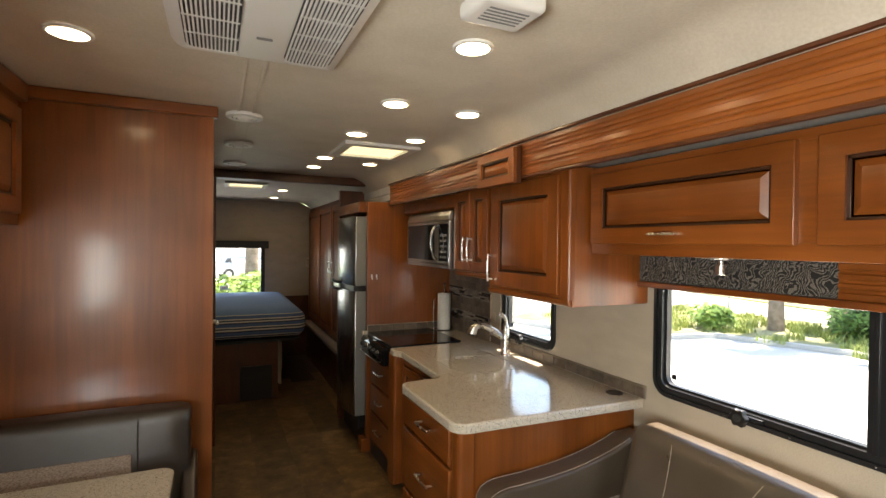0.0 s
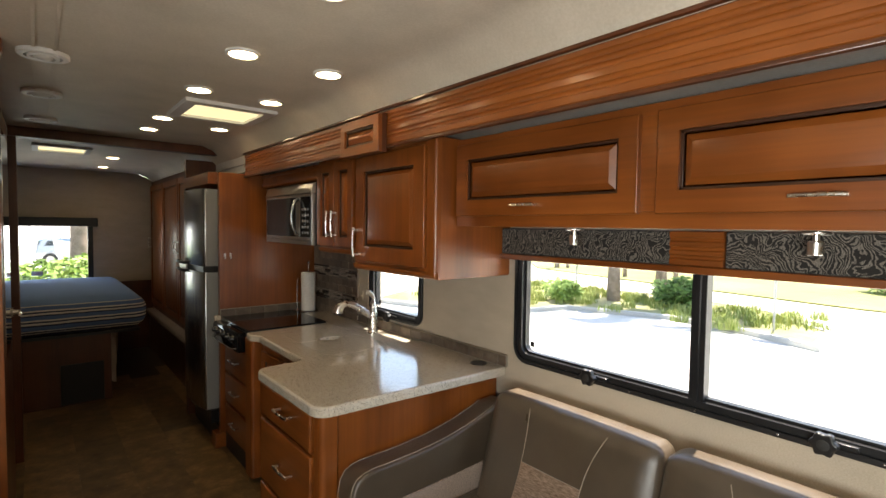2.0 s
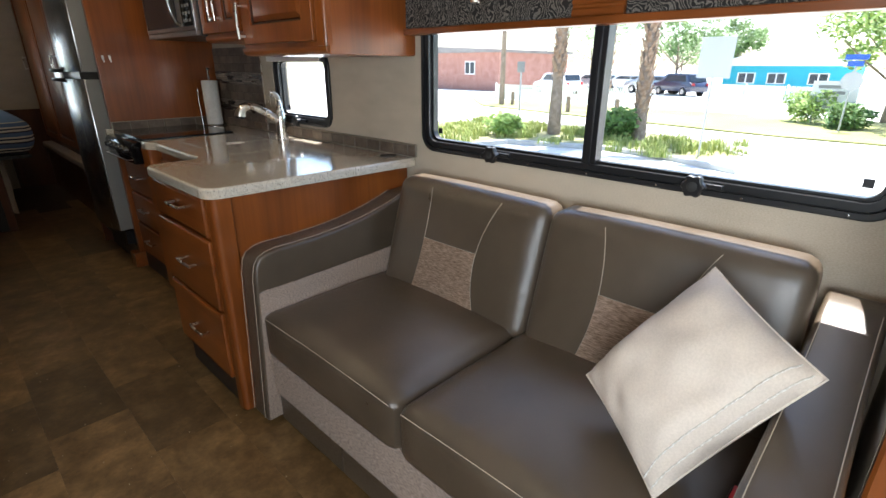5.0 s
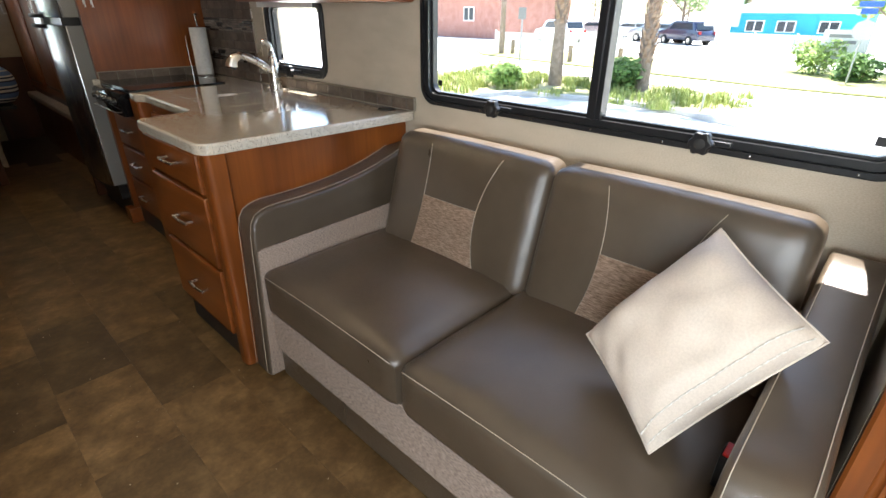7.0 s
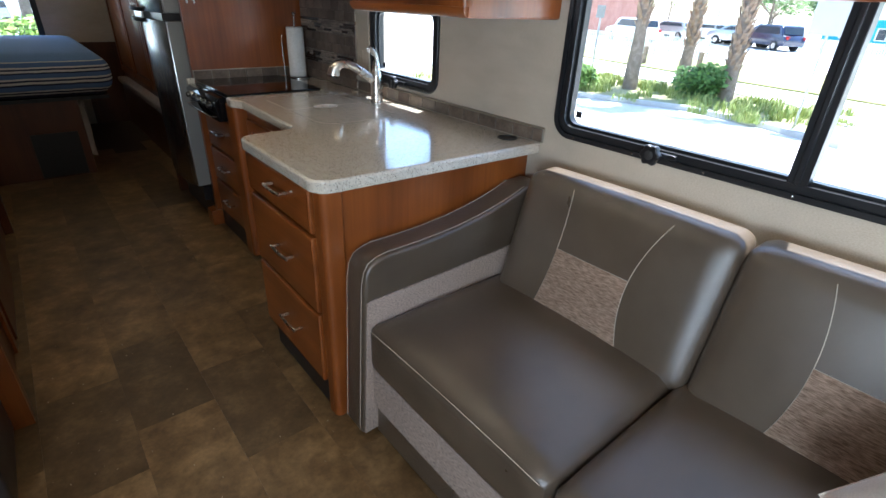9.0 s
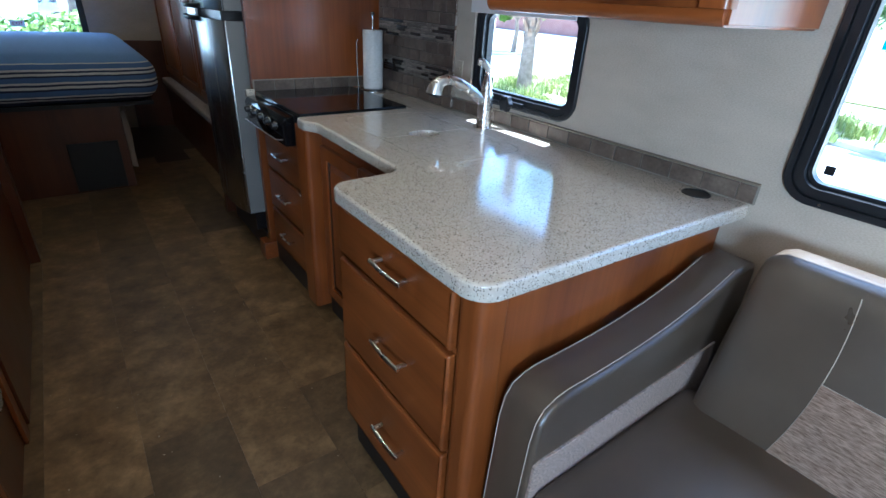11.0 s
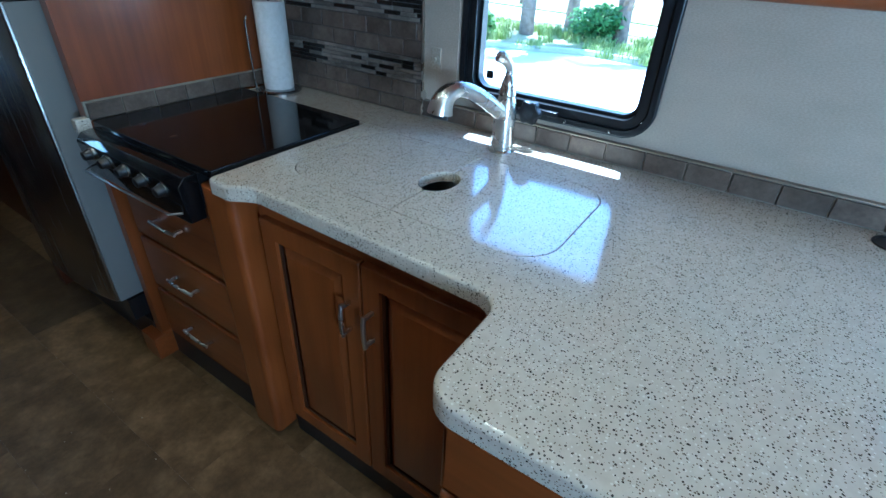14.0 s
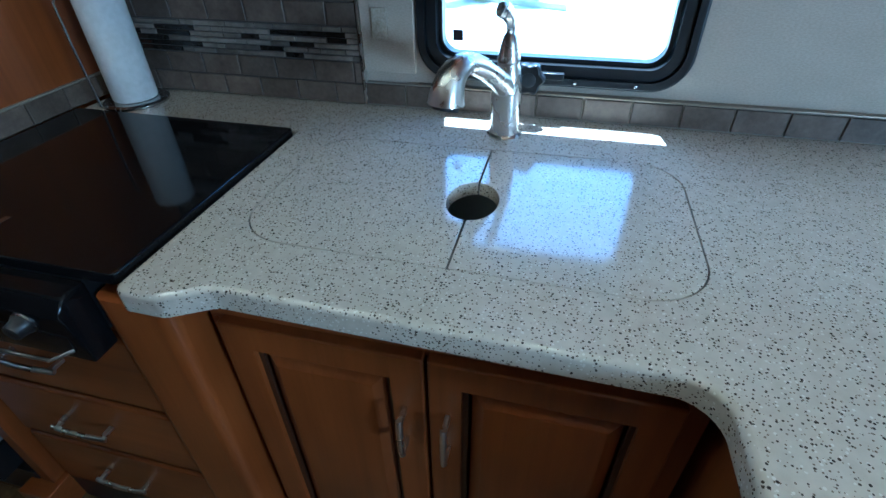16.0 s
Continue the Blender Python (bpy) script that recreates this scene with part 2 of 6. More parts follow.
def sweep(path, radii, n=14, bm=None, flat=1.0):
    bm = bm or bmesh.new()
    path = [Vector(p) for p in path]
    rings, up = [], None
    for i, p in enumerate(path):
        d = (path[min(i + 1, len(path) - 1)] - path[max(i - 1, 0)]).normalized()
        if up is None:
            up = d.orthogonal().normalized()
        up = (up - d * up.dot(d)).normalized()
        side = d.cross(up)
        r = radii[i] if isinstance(radii, (list, tuple)) else radii
        rings.append([bm.verts.new(p + up * (r * flat * math.cos(2 * math.pi * k / n)) + side * (r * math.sin(2 * math.pi * k / n))) for k in range(n)])
    for a, b in zip(rings, rings[1:]):
        for k in range(n):
            bm.faces.new((a[k], a[(k + 1) % n], b[(k + 1) % n], b[k]))
    bm.faces.new(rings[0])
    bm.faces.new(rings[-1])
    return bm


def prism(points, axis, a, b, bev=0.0, seg=2):
    """A flat outline (two coordinates, in the order of the other axes) drawn out along an axis from a to b."""
    bm = bmesh.new()
    n = "xyz".index(axis)

    def at(p, v):
        q = list(p)
        q.insert(n, v)
        return q

    f = bm.faces.new([bm.verts.new(at(p, a)) for p in points])
    ext = bmesh.ops.extrude_face_region(bm, geom=[f])
    vec = [0, 0, 0]
    vec[n] = b - a
    bmesh.ops.translate(bm, verts=[v for v in ext["geom"] if isinstance(v, bmesh.types.BMVert)], vec=vec)
    if bev:
        bmesh.ops.recalc_face_normals(bm, faces=bm.faces)
        bmesh.ops.bevel(bm, geom=[e for e in bm.edges if e.calc_face_angle(0) > 0.6], offset=bev, segments=seg, profile=0.5, affect="EDGES")
    return bm


def rounded(corners, n=8):
    """corners: (x, y, radius) in order; the outline with rounded corners."""
    out, c = [], len(corners)
    for i, (x, y, r) in enumerate(corners):
        p, a, b = Vector((x, y)), Vector(corners[i - 1][:2]), Vector(corners[(i + 1) % c][:2])
        if r <= 0:
            out.append((x, y))
            continue
        u, v = (a - p).normalized(), (b - p).normalized()
        half = u.angle(v) / 2
        d = r / math.tan(half)
        centre = p + (u + v).normalized() * (r / math.sin(half))
        s, e = p + u * d - centre, p + v * d - centre
        for k in range(n + 1):
            w = s.lerp(e, k / n)
            w = w.normalized() * r
            out.append(tuple(centre + w))
    return out


def inset(points, d):
    """A closed outline moved inwards by d (counter-clockwise)."""
    out, n = [], len(points)
    for i in range(n):
        a, p, b = Vector(points[i - 1]), Vector(points[i]), Vector(points[(i + 1) % n])
        e1, e2 = (p - a), (b - p)
        n1, n2 = Vector((-e1.y, e1.x)).normalized(), Vector((-e2.y, e2.x)).normalized()
        m = (n1 + n2)
        m = m.normalized() / max(0.4, m.normalized().dot(n1)) if m.length > 1e-6 else n1
        out.append(tuple(p + m * d))
    return out


def plate(outline, holes, z0, z1, edge=0.0, axis="z", seg=4):
    """A slab with holes and a rounded upper rim. axis z: outline in x, y. axis x: outline in y, z, and z0, z1 along x."""
    bm = bmesh.new()

    def at(p, h):
        return (p[0], p[1], h) if axis == "z" else (h, p[0], p[1]) if axis == "x" else (p[0], h, p[1])

    def ring(pts, h):
        return [bm.verts.new(at(p, h)) for p in pts]

    def skin(a, b):
        for i in range(len(a)):
            bm.faces.new((a[i], a[(i + 1) % len(a)], b[(i + 1) % len(b)], b[i]))

    s = 1 if z1 > z0 else -1
    rings = [ring(outline, z0)]
    if edge:
        for k in range(seg + 1):
            t = math.pi / 2 * k / seg
            rings.append(ring(inset(outline, edge * (1 - math.cos(t))), z1 - s * edge * (1 - math.sin(t))))
    else:
        rings.append(ring(outline, z1))
    for a, b in zip(rings, rings[1:]):
        skin(a, b)
    tops, bots = [rings[-1]], [rings[0]]
    for h in holes:
        a, b = ring(h, z0), ring(h, z1)
        skin(a, b)
        tops.append(b)
        bots.append(a)
    for group in (tops, bots):
        edges = []
        for r in group:
            for i in range(len(r)):
                e = bm.edges.get((r[i], r[(i + 1) % len(r)])) or bm.edges.new((r[i], r[(i + 1) % len(r)]))
                edges.append(e)
        bmesh.ops.triangle_fill(bm, use_beauty=True, edges=edges)
    return levelled(bm)


def cushion(x0, x1, y0, y1, z0, z1, r=0.04, puff=(0, 0, 0), n=14):
    """A soft rounded block; puff swells the faces along x, y, z."""
    bm = bmesh.new()
    bmesh.ops.create_cube(bm, size=2.0)
    bmesh.ops.subdivide_edges(bm, edges=bm.edges[:], cuts=n, use_grid_fill=True)
    c = Vector(((x0 + x1) / 2, (y0 + y1) / 2, (z0 + z1) / 2))
    h = Vector(((x1 - x0) / 2, (y1 - y0) / 2, (z1 - z0) / 2))
    for v in bm.verts:
        p = Vector([math.copysign(abs(a) ** 0.75, a) for a in v.co])
        w = Vector([p[i] * h[i] for i in range(3)])
        k = Vector([max(-(h[i] - r), min(h[i] - r, w[i])) for i in range(3)])
        d = w - k
        q = k + (d.normalized() * r if d.length > 1e-9 else d)
        for i in range(3):
            a, b = (i + 1) % 3, (i + 2) % 3
            q[i] += puff[i] * p[i] * (1 - p[a] ** 2) * (1 - p[b] ** 2)
        v.co = c + q
    return bm


def moved(bm, m):
    bmesh.ops.transform(bm, matrix=m, verts=bm.verts)
    return bm


def merged(*many):
    bm = bmesh.new()
    for b in many:
        me = bpy.data.meshes.new("t")
        b.to_mesh(me)
        b.free()
        bm.from_mesh(me)
        bpy.data.meshes.remove(me)
    return bm


# Facing: a local frame (u across, v up, w out of the face) for fronts that look along -x, +x or -y.
def facing(way, u0, v0, w0):
    """-x: u runs along -y (as seen from the aisle, left to right); -y: u runs along +x; +x: u along +y."""
    axes = {"-x": ((0, -1, 0), (0, 0, 1), (-1, 0, 0)), "+x": ((0, 1, 0), (0, 0, 1), (1, 0, 0)), "-y": ((1, 0, 0), (0, 0, 1), (0, -1, 0))}[way]
    m = Matrix.Identity(4)
    for k in range(3):
        for i in range(3):
            m[i][k] = axes[k][i]
    start = {"-x": (w0, u0, v0), "+x": (w0, u0, v0), "-y": (u0, w0, v0)}[way]
    m.translation = Vector(start)
    return m


def bar_handle(parent, m, u, v, length, upright, stand=0.028, thick=0.0055):
    """An arched bar pull with two square feet."""
    pts = []
    for k in range(13):
        s = -1 + 2 * k / 12
        pts.append((s * length / 2, stand + 0.004 * (1 - s * s)))
    bm = sweep([(0, p[0], p[1]) if upright else (p[0], 0, p[1]) for p in pts], thick, 10, flat=0.75)
    for s in (-0.42, 0.42):
        e = s * length
        b = (-0.004, 0.004, e - 0.005, e + 0.005, 0, stand + 0.002) if upright else (e - 0.005, e + 0.005, -0.004, 0.004, 0, stand + 0.002)
        bm = merged(bm, box(b, bev=0.0012))
    return part("handle", moved(bm, m @ Matrix.Translation((u, v, 0))), NICKEL, parent, "brushed nickel bar handle")


def raised_door(parent, way, u0, v0, w0, width, height, name="door", frame_w=0.058, thick=0.02, grain=None, handle=None, flat=False, bottom=0.0):
    """A framed door with a dark glazed groove and a raised field. handle: (u, v, length, upright)."""
    m = facing(way, u0, v0, w0)
    f = frame_w
    g = grain or (WOOD_Y if way != "-y" else WOOD_X)
    # frame: outer slab with a stepped inner edge
    outer = [(0, 0), (width, 0), (width, height), (0, height)]
    hole = [(f, f), (width - f, f), (width - f, height - f), (f, height - f)]
    door = part(name, moved(plate(rounded([(x, y, 0.003) for x, y in outer], 2), [hole], 0.001, thick, 0.004), m), WOOD_Z if height > width * 0.8 else g, parent)
    rim = merged(box((f - 0.001, f + 0.009, f, height - f, 0.003, thick - 0.009), (width - f - 0.009, width - f + 0.001, f, height - f, 0.003, thick - 0.009), (f, width - f, f - 0.001, f + 0.009, 0.003, thick - 0.009), (f, width - f, height - f - 0.009, height - f + 0.001, 0.003, thick - 0.009), bev=0.0015))
    part("glazed_bead", moved(rim, m), GLAZE, door, "dark glazed bead")
    # raised field
    i0, i1 = f + 0.0095, f + 0.034
    lo, hi = thick * 0.28, thick * 0.86
    bm = bmesh.new()
    rings = []
    for d, h in ((i0, lo), (i0 + 0.004, lo), (i1 - 0.003, hi - 0.001), (i1, hi)):
        rings.append([bm.verts.new((x, y, h)) for x, y in ((d, d), (width - d, d), (width - d, height - d), (d, height - d))])
    for a, b in zip(rings, rings[1:]):
        for k in range(4):
            bm.faces.new((a[k], a[(k + 1) % 4], b[(k + 1) % 4], b[k]))
    bm.faces.new(rings[-1])
    bm.faces.new(rings[0])
    part("raised_panel", moved(bm, m), WOOD_Z if height > width * 0.8 else g, door, "", 20)
    if handle:
        bar_handle(door, m @ Matrix.Translation((0, 0, thick)), *handle)
    return door


def drawer_front(parent, way, u0, v0, w0, width, height, handle=True, thick=0.02, at_height=0.56, across=0.5):
    m = facing(way, u0, v0, w0)
    bm = plate(rounded([(0, 0, 0.004), (width, 0, 0.004), (width, height, 0.004), (0, height, 0.004)], 3), [], 0.001, thick, 0.009, seg=5)
    front = part("drawer_front", moved(bm, m), WOOD_Y, parent)
    if handle:
        bar_handle(front, m @ Matrix.Translation((0, 0, thick)), width * across, height * at_height, 0.135, False)
    return front

# ---- structure ----
WALL_X, CEIL, SLIDE_CEIL, FASCIA_X = 1.40, 2.15, 1.93, 0.87
FRONT_Y, REAR_Y, LEFT_X = -2.6, 7.1, -1.27

def rect(y0, y1, z0, z1, r):
    return rounded([(y0, z0, r), (y1, z0, r), (y1, z1, r), (y0, z1, r)], 8)


floor = structure("floor", box((LEFT_X, 1.47, FRONT_Y - 0.1, REAR_Y + 0.1, -0.08, -0.004)), material("floor_underlay", (0.05, 0.032, 0.02), 0.6), "brown vinyl tile floor of the motorhome")
ceiling = structure("ceiling", merged(prism([(LEFT_X - 0.06, CEIL), (0.72, CEIL), (0.80, 2.118), (0.885, 2.038), (0.885, 2.3), (LEFT_X - 0.06, 2.3)], "y", FRONT_Y - 0.06, REAR_Y + 0.06), box((0.8851, 1.47, FRONT_Y - 0.06, -0.165, 2.06, 2.3)), box((0.8851, 1.47, 4.401, REAR_Y + 0.06, 2.06, 2.3))), CEILING, "off-white padded vinyl ceiling, dropping at the sides")
structure("ceiling_slide_out", box((0.901, 1.53, -0.16, 4.4, SLIDE_CEIL, SLIDE_CEIL + 0.1), (0.886, 0.9, -0.16, 4.4, SLIDE_CEIL + 0.05, 2.1)), SLIDE_WHITE, "white ceiling of the slide-out")


SOFA_WIN, KIT_WIN = (-0.045, 1.55, 0.952, 1.53), (2.235, 2.80, 0.982, 1.368)
structure("wall_slide_out", plate([(-0.10, 0), (4.4, 0), (4.4, SLIDE_CEIL), (-0.10, SLIDE_CEIL)], [rect(a + 0.02, b - 0.02, c + 0.02, d - 0.02, 0.05) for a, b, c, d in (SOFA_WIN, KIT_WIN)], 1.47, WALL_X, axis="x"), WALLPAPER, "beige textured wallpaper wall with two black-framed windows")
structure("wall_slide_front_end", box((0.87, 1.47, -0.16, -0.101, 0, SLIDE_CEIL)), WALLPAPER, "beige wall closing the front end of the slide-out")
# The hole is added for the side fill lamp and stays out of view.
structure("wall_left", plate([(FRONT_Y, 0), (REAR_Y, 0), (REAR_Y, CEIL), (FRONT_Y, CEIL)], [rect(-1.22, -0.02, 1.0, 1.6, 0.05)], LEFT_X - 0.06, LEFT_X, axis="x"), WALLPAPER, "beige wallpapered side wall")
structure("wall_right_front", box((1.2, 1.26, FRONT_Y, -0.161, 0, 2.06)), WALLPAPER, "beige wallpapered side wall")
# Unseen front end closed solid, without a windscreen, to keep light out.
structure("wall_front", box((LEFT_X, 1.2, FRONT_Y - 0.06, FRONT_Y, 0, 2.055)), WALLPAPER, "plain beige wall added to close the unseen front")
structure("wall_right_rear", box((1.24, 1.30, 4.401, REAR_Y, 0, 2.06)), WALLPAPER, "beige wallpapered bedroom side wall")
BW = (-0.62, 0.215, 0.88, 1.56)
structure("wall_rear", plate([(LEFT_X, 0), (1.30, 0), (1.30, 2.06), (0.88, 2.06), (0.7, 2.149), (LEFT_X, 2.149)], [[(BW[0], BW[2]), (BW[1], BW[2]), (BW[1], BW[3]), (BW[0], BW[3])]], REAR_Y + 0.06, REAR_Y, axis="y"), WALLPAPER, "beige wallpapered rear wall with a window over the bed")


def fluted(z0, z1, face, depth, grooves):
    """Outline (x, z) of a moulded board, with rounded reeds on the side that looks along -x."""
    pts = [(face + depth, z0), (face + depth, z1), (face + 0.004, z1), (face, z1 - 0.004)]
    h = (z1 - z0) / (len(grooves) + 1)
    for g in grooves:
        zc = z1 - (z1 - z0) * g
        for k in range(7):
            a = math.pi * k / 6
            pts.append((face + 0.006 * math.sin(a), zc + 0.008 * math.cos(a)))
    pts += [(face, z0 + 0.004), (face + 0.004, z0)]
    return pts


FLUTES = (0.18, 0.30, 0.42, 0.66, 0.78)
trim = structure("trim_slide_header", prism(fluted(1.892, 2.034, FASCIA_X, 0.03, FLUTES), "y", -0.26, 3.62), WOOD_Y, "reeded cherry wood header board over the slide-out")
structure("trim_header_cap", box((FASCIA_X - 0.014, FASCIA_X + 0.002, -0.26, 3.62, 2.035, 2.047), (FASCIA_X - 0.006, FASCIA_X + 0.012, -0.26, 3.62, 1.879, 1.891), bev=0.003), SHADED_WOOD, "dark lips along the header board")


def reeded_post():
    pts = [(0.885, -0.30), (0.885, -0.102), (0.842, -0.102), (0.836, -0.108)]
    for k in range(6):
        mid = -0.148 - 0.022 * k
        for j in range(7):
            a = math.pi * j / 6
            pts.append((0.836 + 0.006 * math.sin(a), mid + 0.008 * math.cos(a)))
    pts += [(0.836, -0.30)]
    return prism(pts, "z", 0.0, 1.870)


structure("trim_slide_post", reeded_post(), WOOD_Z, "reeded cherry wood upright at the end of the slide-out")

# ---- windows ----


def slide_window(name, y0, y1, z0, z1, mullion, label):
    base = thing(name, (WALL_X, (y0 + y1) / 2, z0), label, "window")
    base["kind"] = "structure"
    outer, mid, inner = rect(y0, y1, z0, z1, 0.075), rect(y0 + 0.018, y1 - 0.018, z0 + 0.018, z1 - 0.018, 0.06), rect(y0 + 0.042, y1 - 0.042, z0 + 0.042, z1 - 0.042, 0.04)
    part("window_frame", plate(outer, [mid], WALL_X + 0.002, WALL_X - 0.013, 0.005, "x"), BLACKALU, base, "black powder-coated clamp ring")
    part("inner_frame", plate(rect(y0 + 0.0185, y1 - 0.0185, z0 + 0.0185, z1 - 0.0185, 0.06), [inner], WALL_X + 0.045, WALL_X - 0.006, 0.004, "x"), BLACKALU, base)
    part("sash_rail", plate(rect(y0 + 0.0425, y1 - 0.0425, z0 + 0.0425, z1 - 0.0425, 0.04), [rect(y0 + 0.052, y1 - 0.052, z0 + 0.052, z1 - 0.052, 0.034)], WALL_X + 0.04, WALL_X + 0.012, 0.002, "x"), BLACK, base)
    edges = [y0 + 0.05, y1 - 0.05]
    if mullion:
        part("mullion", box((WALL_X - 0.004, WALL_X + 0.042, mullion - 0.024, mullion + 0.024, z0 + 0.04, z1 - 0.04), (WALL_X - 0.011, WALL_X + 0.03, mullion - 0.007, mullion + 0.007, z0 + 0.04, z1 - 0.04), bev=0.002), BLACKALU, base)
        edges = [y0 + 0.05, mullion - 0.022, mullion + 0.022, y1 - 0.05]
    for a, b in zip(edges[::2], edges[1::2]):
        g = part("pane", box((WALL_X + 0.024, WALL_X + 0.028, a, b, z0 + 0.05, z1 - 0.05)), GLASS, base)
        g.visible_shadow = False
        mark = b - 0.045 if a > 0.5 else a + 0.022
        tag = part("glass_mark", box((WALL_X + 0.0215, WALL_X + 0.023, mark, mark + 0.022, z0 + 0.075, z0 + 0.097)), BLACK, g, "small black etched safety mark")
    # screws round the clamp ring
    n = max(4, int((y1 - y0) / 0.2))
    for k in range(n):
        y = y0 + 0.1 + (y1 - y0 - 0.2) * k / (n - 1)
        part("screw", lathe((WALL_X - 0.013, y, z0 + 0.010), (-1, 0, 0), [(0.0035, -0.001), (0.0035, 0.001), (0.002, 0.0018)], 8), STEEL, base)
    return base


def crank_knob(win, y, z):
    t = part("crank_knob", cyl((WALL_X + 0.01, y, z), (WALL_X - 0.045, y, z), 0.011), BLACK, win, "black lobed crank knob")
    pts = []
    for k in range(48):
        a = 2 * math.pi * k / 48
        r = 0.0305 + 0.0032 * math.cos(6 * a)
        pts.append((y + r * math.cos(a), z + r * math.sin(a)))
    part("grip", plate(pts, [], WALL_X - 0.030, WALL_X - 0.050, 0.005, "x"), BLACK, t)
    part("cap", lathe((WALL_X - 0.0502, y, z), (-1, 0, 0), [(0.015, 0), (0.015, 0.001), (0.011, 0.003), (0.003, 0.0034)], 20), RUBBER, t)
    part("latch", box((WALL_X - 0.022, WALL_X - 0.006, y - 0.07, y - 0.015, z - 0.006, z + 0.008), bev=0.002), BLACKALU, t)
    return t


win_sofa = slide_window("window_1", *SOFA_WIN, 0.756, "wide black-framed sliding window over the sofa")
win_kitchen = slide_window("window_2", *KIT_WIN, None, "small black-framed window over the kitchen counter")
crank_knob(win_sofa, 1.142, 0.981)
crank_knob(win_sofa, 0.407, 0.981)
crank_knob(win_kitchen, 2.55, 1.004)

# ---- kitchen ----
peninsula = thing("drawer_cabinet", (0.95, 1.93, 0), "cherry wood base cabinet with three drawers ending the counter", "cabinet")
part("body", box((0.524, 1.39, 1.69, 2.215, 0.115, 0.872)), WOOD_Z, peninsula)
part("side_panel", box((0.5625, 1.39, 1.650, 1.689, 0.012, 0.872), bev=0.002), WOOD_Z, peninsula, "plain cherry end panel")
part("corner_post", plate(rounded([(0.494, 1.640, 0.022), (0.562, 1.640, 0.004), (0.562, 1.712, 0.004), (0.494, 1.712, 0.022)], 6), [], 0.008, 0.872), WOOD_Z, peninsula, "rounded cherry corner post")
part("face_frame", box((0.506, 0.525, 1.715, 2.235, 0.86, 0.872), (0.506, 0.525, 1.715, 2.235, 0.703, 0.720), (0.506, 0.525, 1.715, 2.235, 0.410, 0.427), (0.506, 0.525, 1.715, 2.235, 0.125, 0.152), (0.506, 0.525, 2.145, 2.235, 0.13, 0.86), bev=0.001), WOOD_Y, peninsula)
part("toe_kick", box((0.512, 0.523, 1.715, 2.2, 0.0, 0.114)), BLACK, peninsula, "black recessed toe kick")
for z0, z1, up in ((0.718, 0.862, 0.62), (0.425, 0.704, 0.54), (0.130, 0.412, 0.52)):
    drawer_front(peninsula, "-x", 2.225, z0, 0.506, 0.510, z1 - z0, at_height=up, across=0.58)

sink_base = thing("sink_cabinet", (1.05, 2.6, 0), "cherry wood sink cabinet with two framed doors", "cabinet")
part("body", box((0.785, 1.39, 2.236, 2.955, 0.09, 0.69)), WOOD_Z, sink_base)
part("face_frame", box((0.757, 0.784, 2.236, 2.955, 0.805, 0.872), (0.757, 0.784, 2.236, 2.955, 0.09, 0.12), (0.757, 0.784, 2.236, 2.275, 0.12, 0.805), (0.757, 0.784, 2.93, 2.955, 0.12, 0.805), bev=0.001), WOOD_Z, sink_base)
part("toe_kick", box((0.762, 0.782, 2.236, 2.955, 0.0, 0.0895)), BLACK, sink_base, "black recessed toe kick")
raised_door(sink_base, "-x", 2.933, 0.116, 0.758, 0.321, 0.698, frame_w=0.05, handle=(0.290, 0.545, 0.092, True))
raised_door(sink_base, "-x", 2.606, 0.116, 0.758, 0.336, 0.698, frame_w=0.05, handle=(0.030, 0.545, 0.092, True))

hob_base = thing("hob_cabinet", (1.05, 3.3, 0), "cherry wood base cabinet with three drawers under the cooktop", "cabinet")
part("body", box((0.74, 1.39, 3.085, 3.60, 0.115, 0.80)), WOOD_Z, hob_base)
part("corner_post", plate(rounded([(0.692, 2.962, 0.02), (0.765, 2.962, 0.004), (0.765, 3.084, 0.004), (0.692, 3.084, 0.02)], 6), [], 0.040, 0.872), WOOD_Z, hob_base, "rounded cherry corner post")
part("toe_kick", box((0.728, 0.739, 3.085, 3.60, 0.0, 0.114)), BLACK, hob_base, "black recessed toe kick")
for z0, z1 in ((0.545, 0.745), (0.335, 0.532), (0.120, 0.322)):
    drawer_front(hob_base, "-x", 3.585, z0, 0.739, 0.485, z1 - z0)
part("foot_block", box((0.66, 0.80, 3.605, 3.70, 0.0, 0.10), bev=0.004), WOOD_Y, hob_base)

counter_outline = rounded([(0.478, 1.634, 0.06), (1.396, 1.594, 0.012), (1.396, 3.60, 0), (1.214, 3.60, 0), (1.214, 3.024, 0), (0.682, 3.024, 0.018), (0.682, 2.950, 0.03), (0.716, 2.892, 0.04), (0.706, 2.264, 0.05), (0.475, 2.258, 0.055)], 8)
cover_outline = rounded([(0.820, 2.248, 0.09), (1.215, 2.252, 0.09), (1.200, 2.945, 0.09), (0.828, 2.945, 0.09)], 8)
pop = [(1.336 + 0.036 * math.cos(2 * math.pi * k / 32), 1.718 + 0.036 * math.sin(2 * math.pi * k / 32)) for k in range(32)]
worktop = thing("worktop", (0.95, 2.3, 0.872), "cream speckled solid-surface kitchen worktop with rounded corners", "worktop")
part("slab", plate(counter_outline, [cover_outline, pop], 0.873, 0.910, 0.009), STONE, worktop)


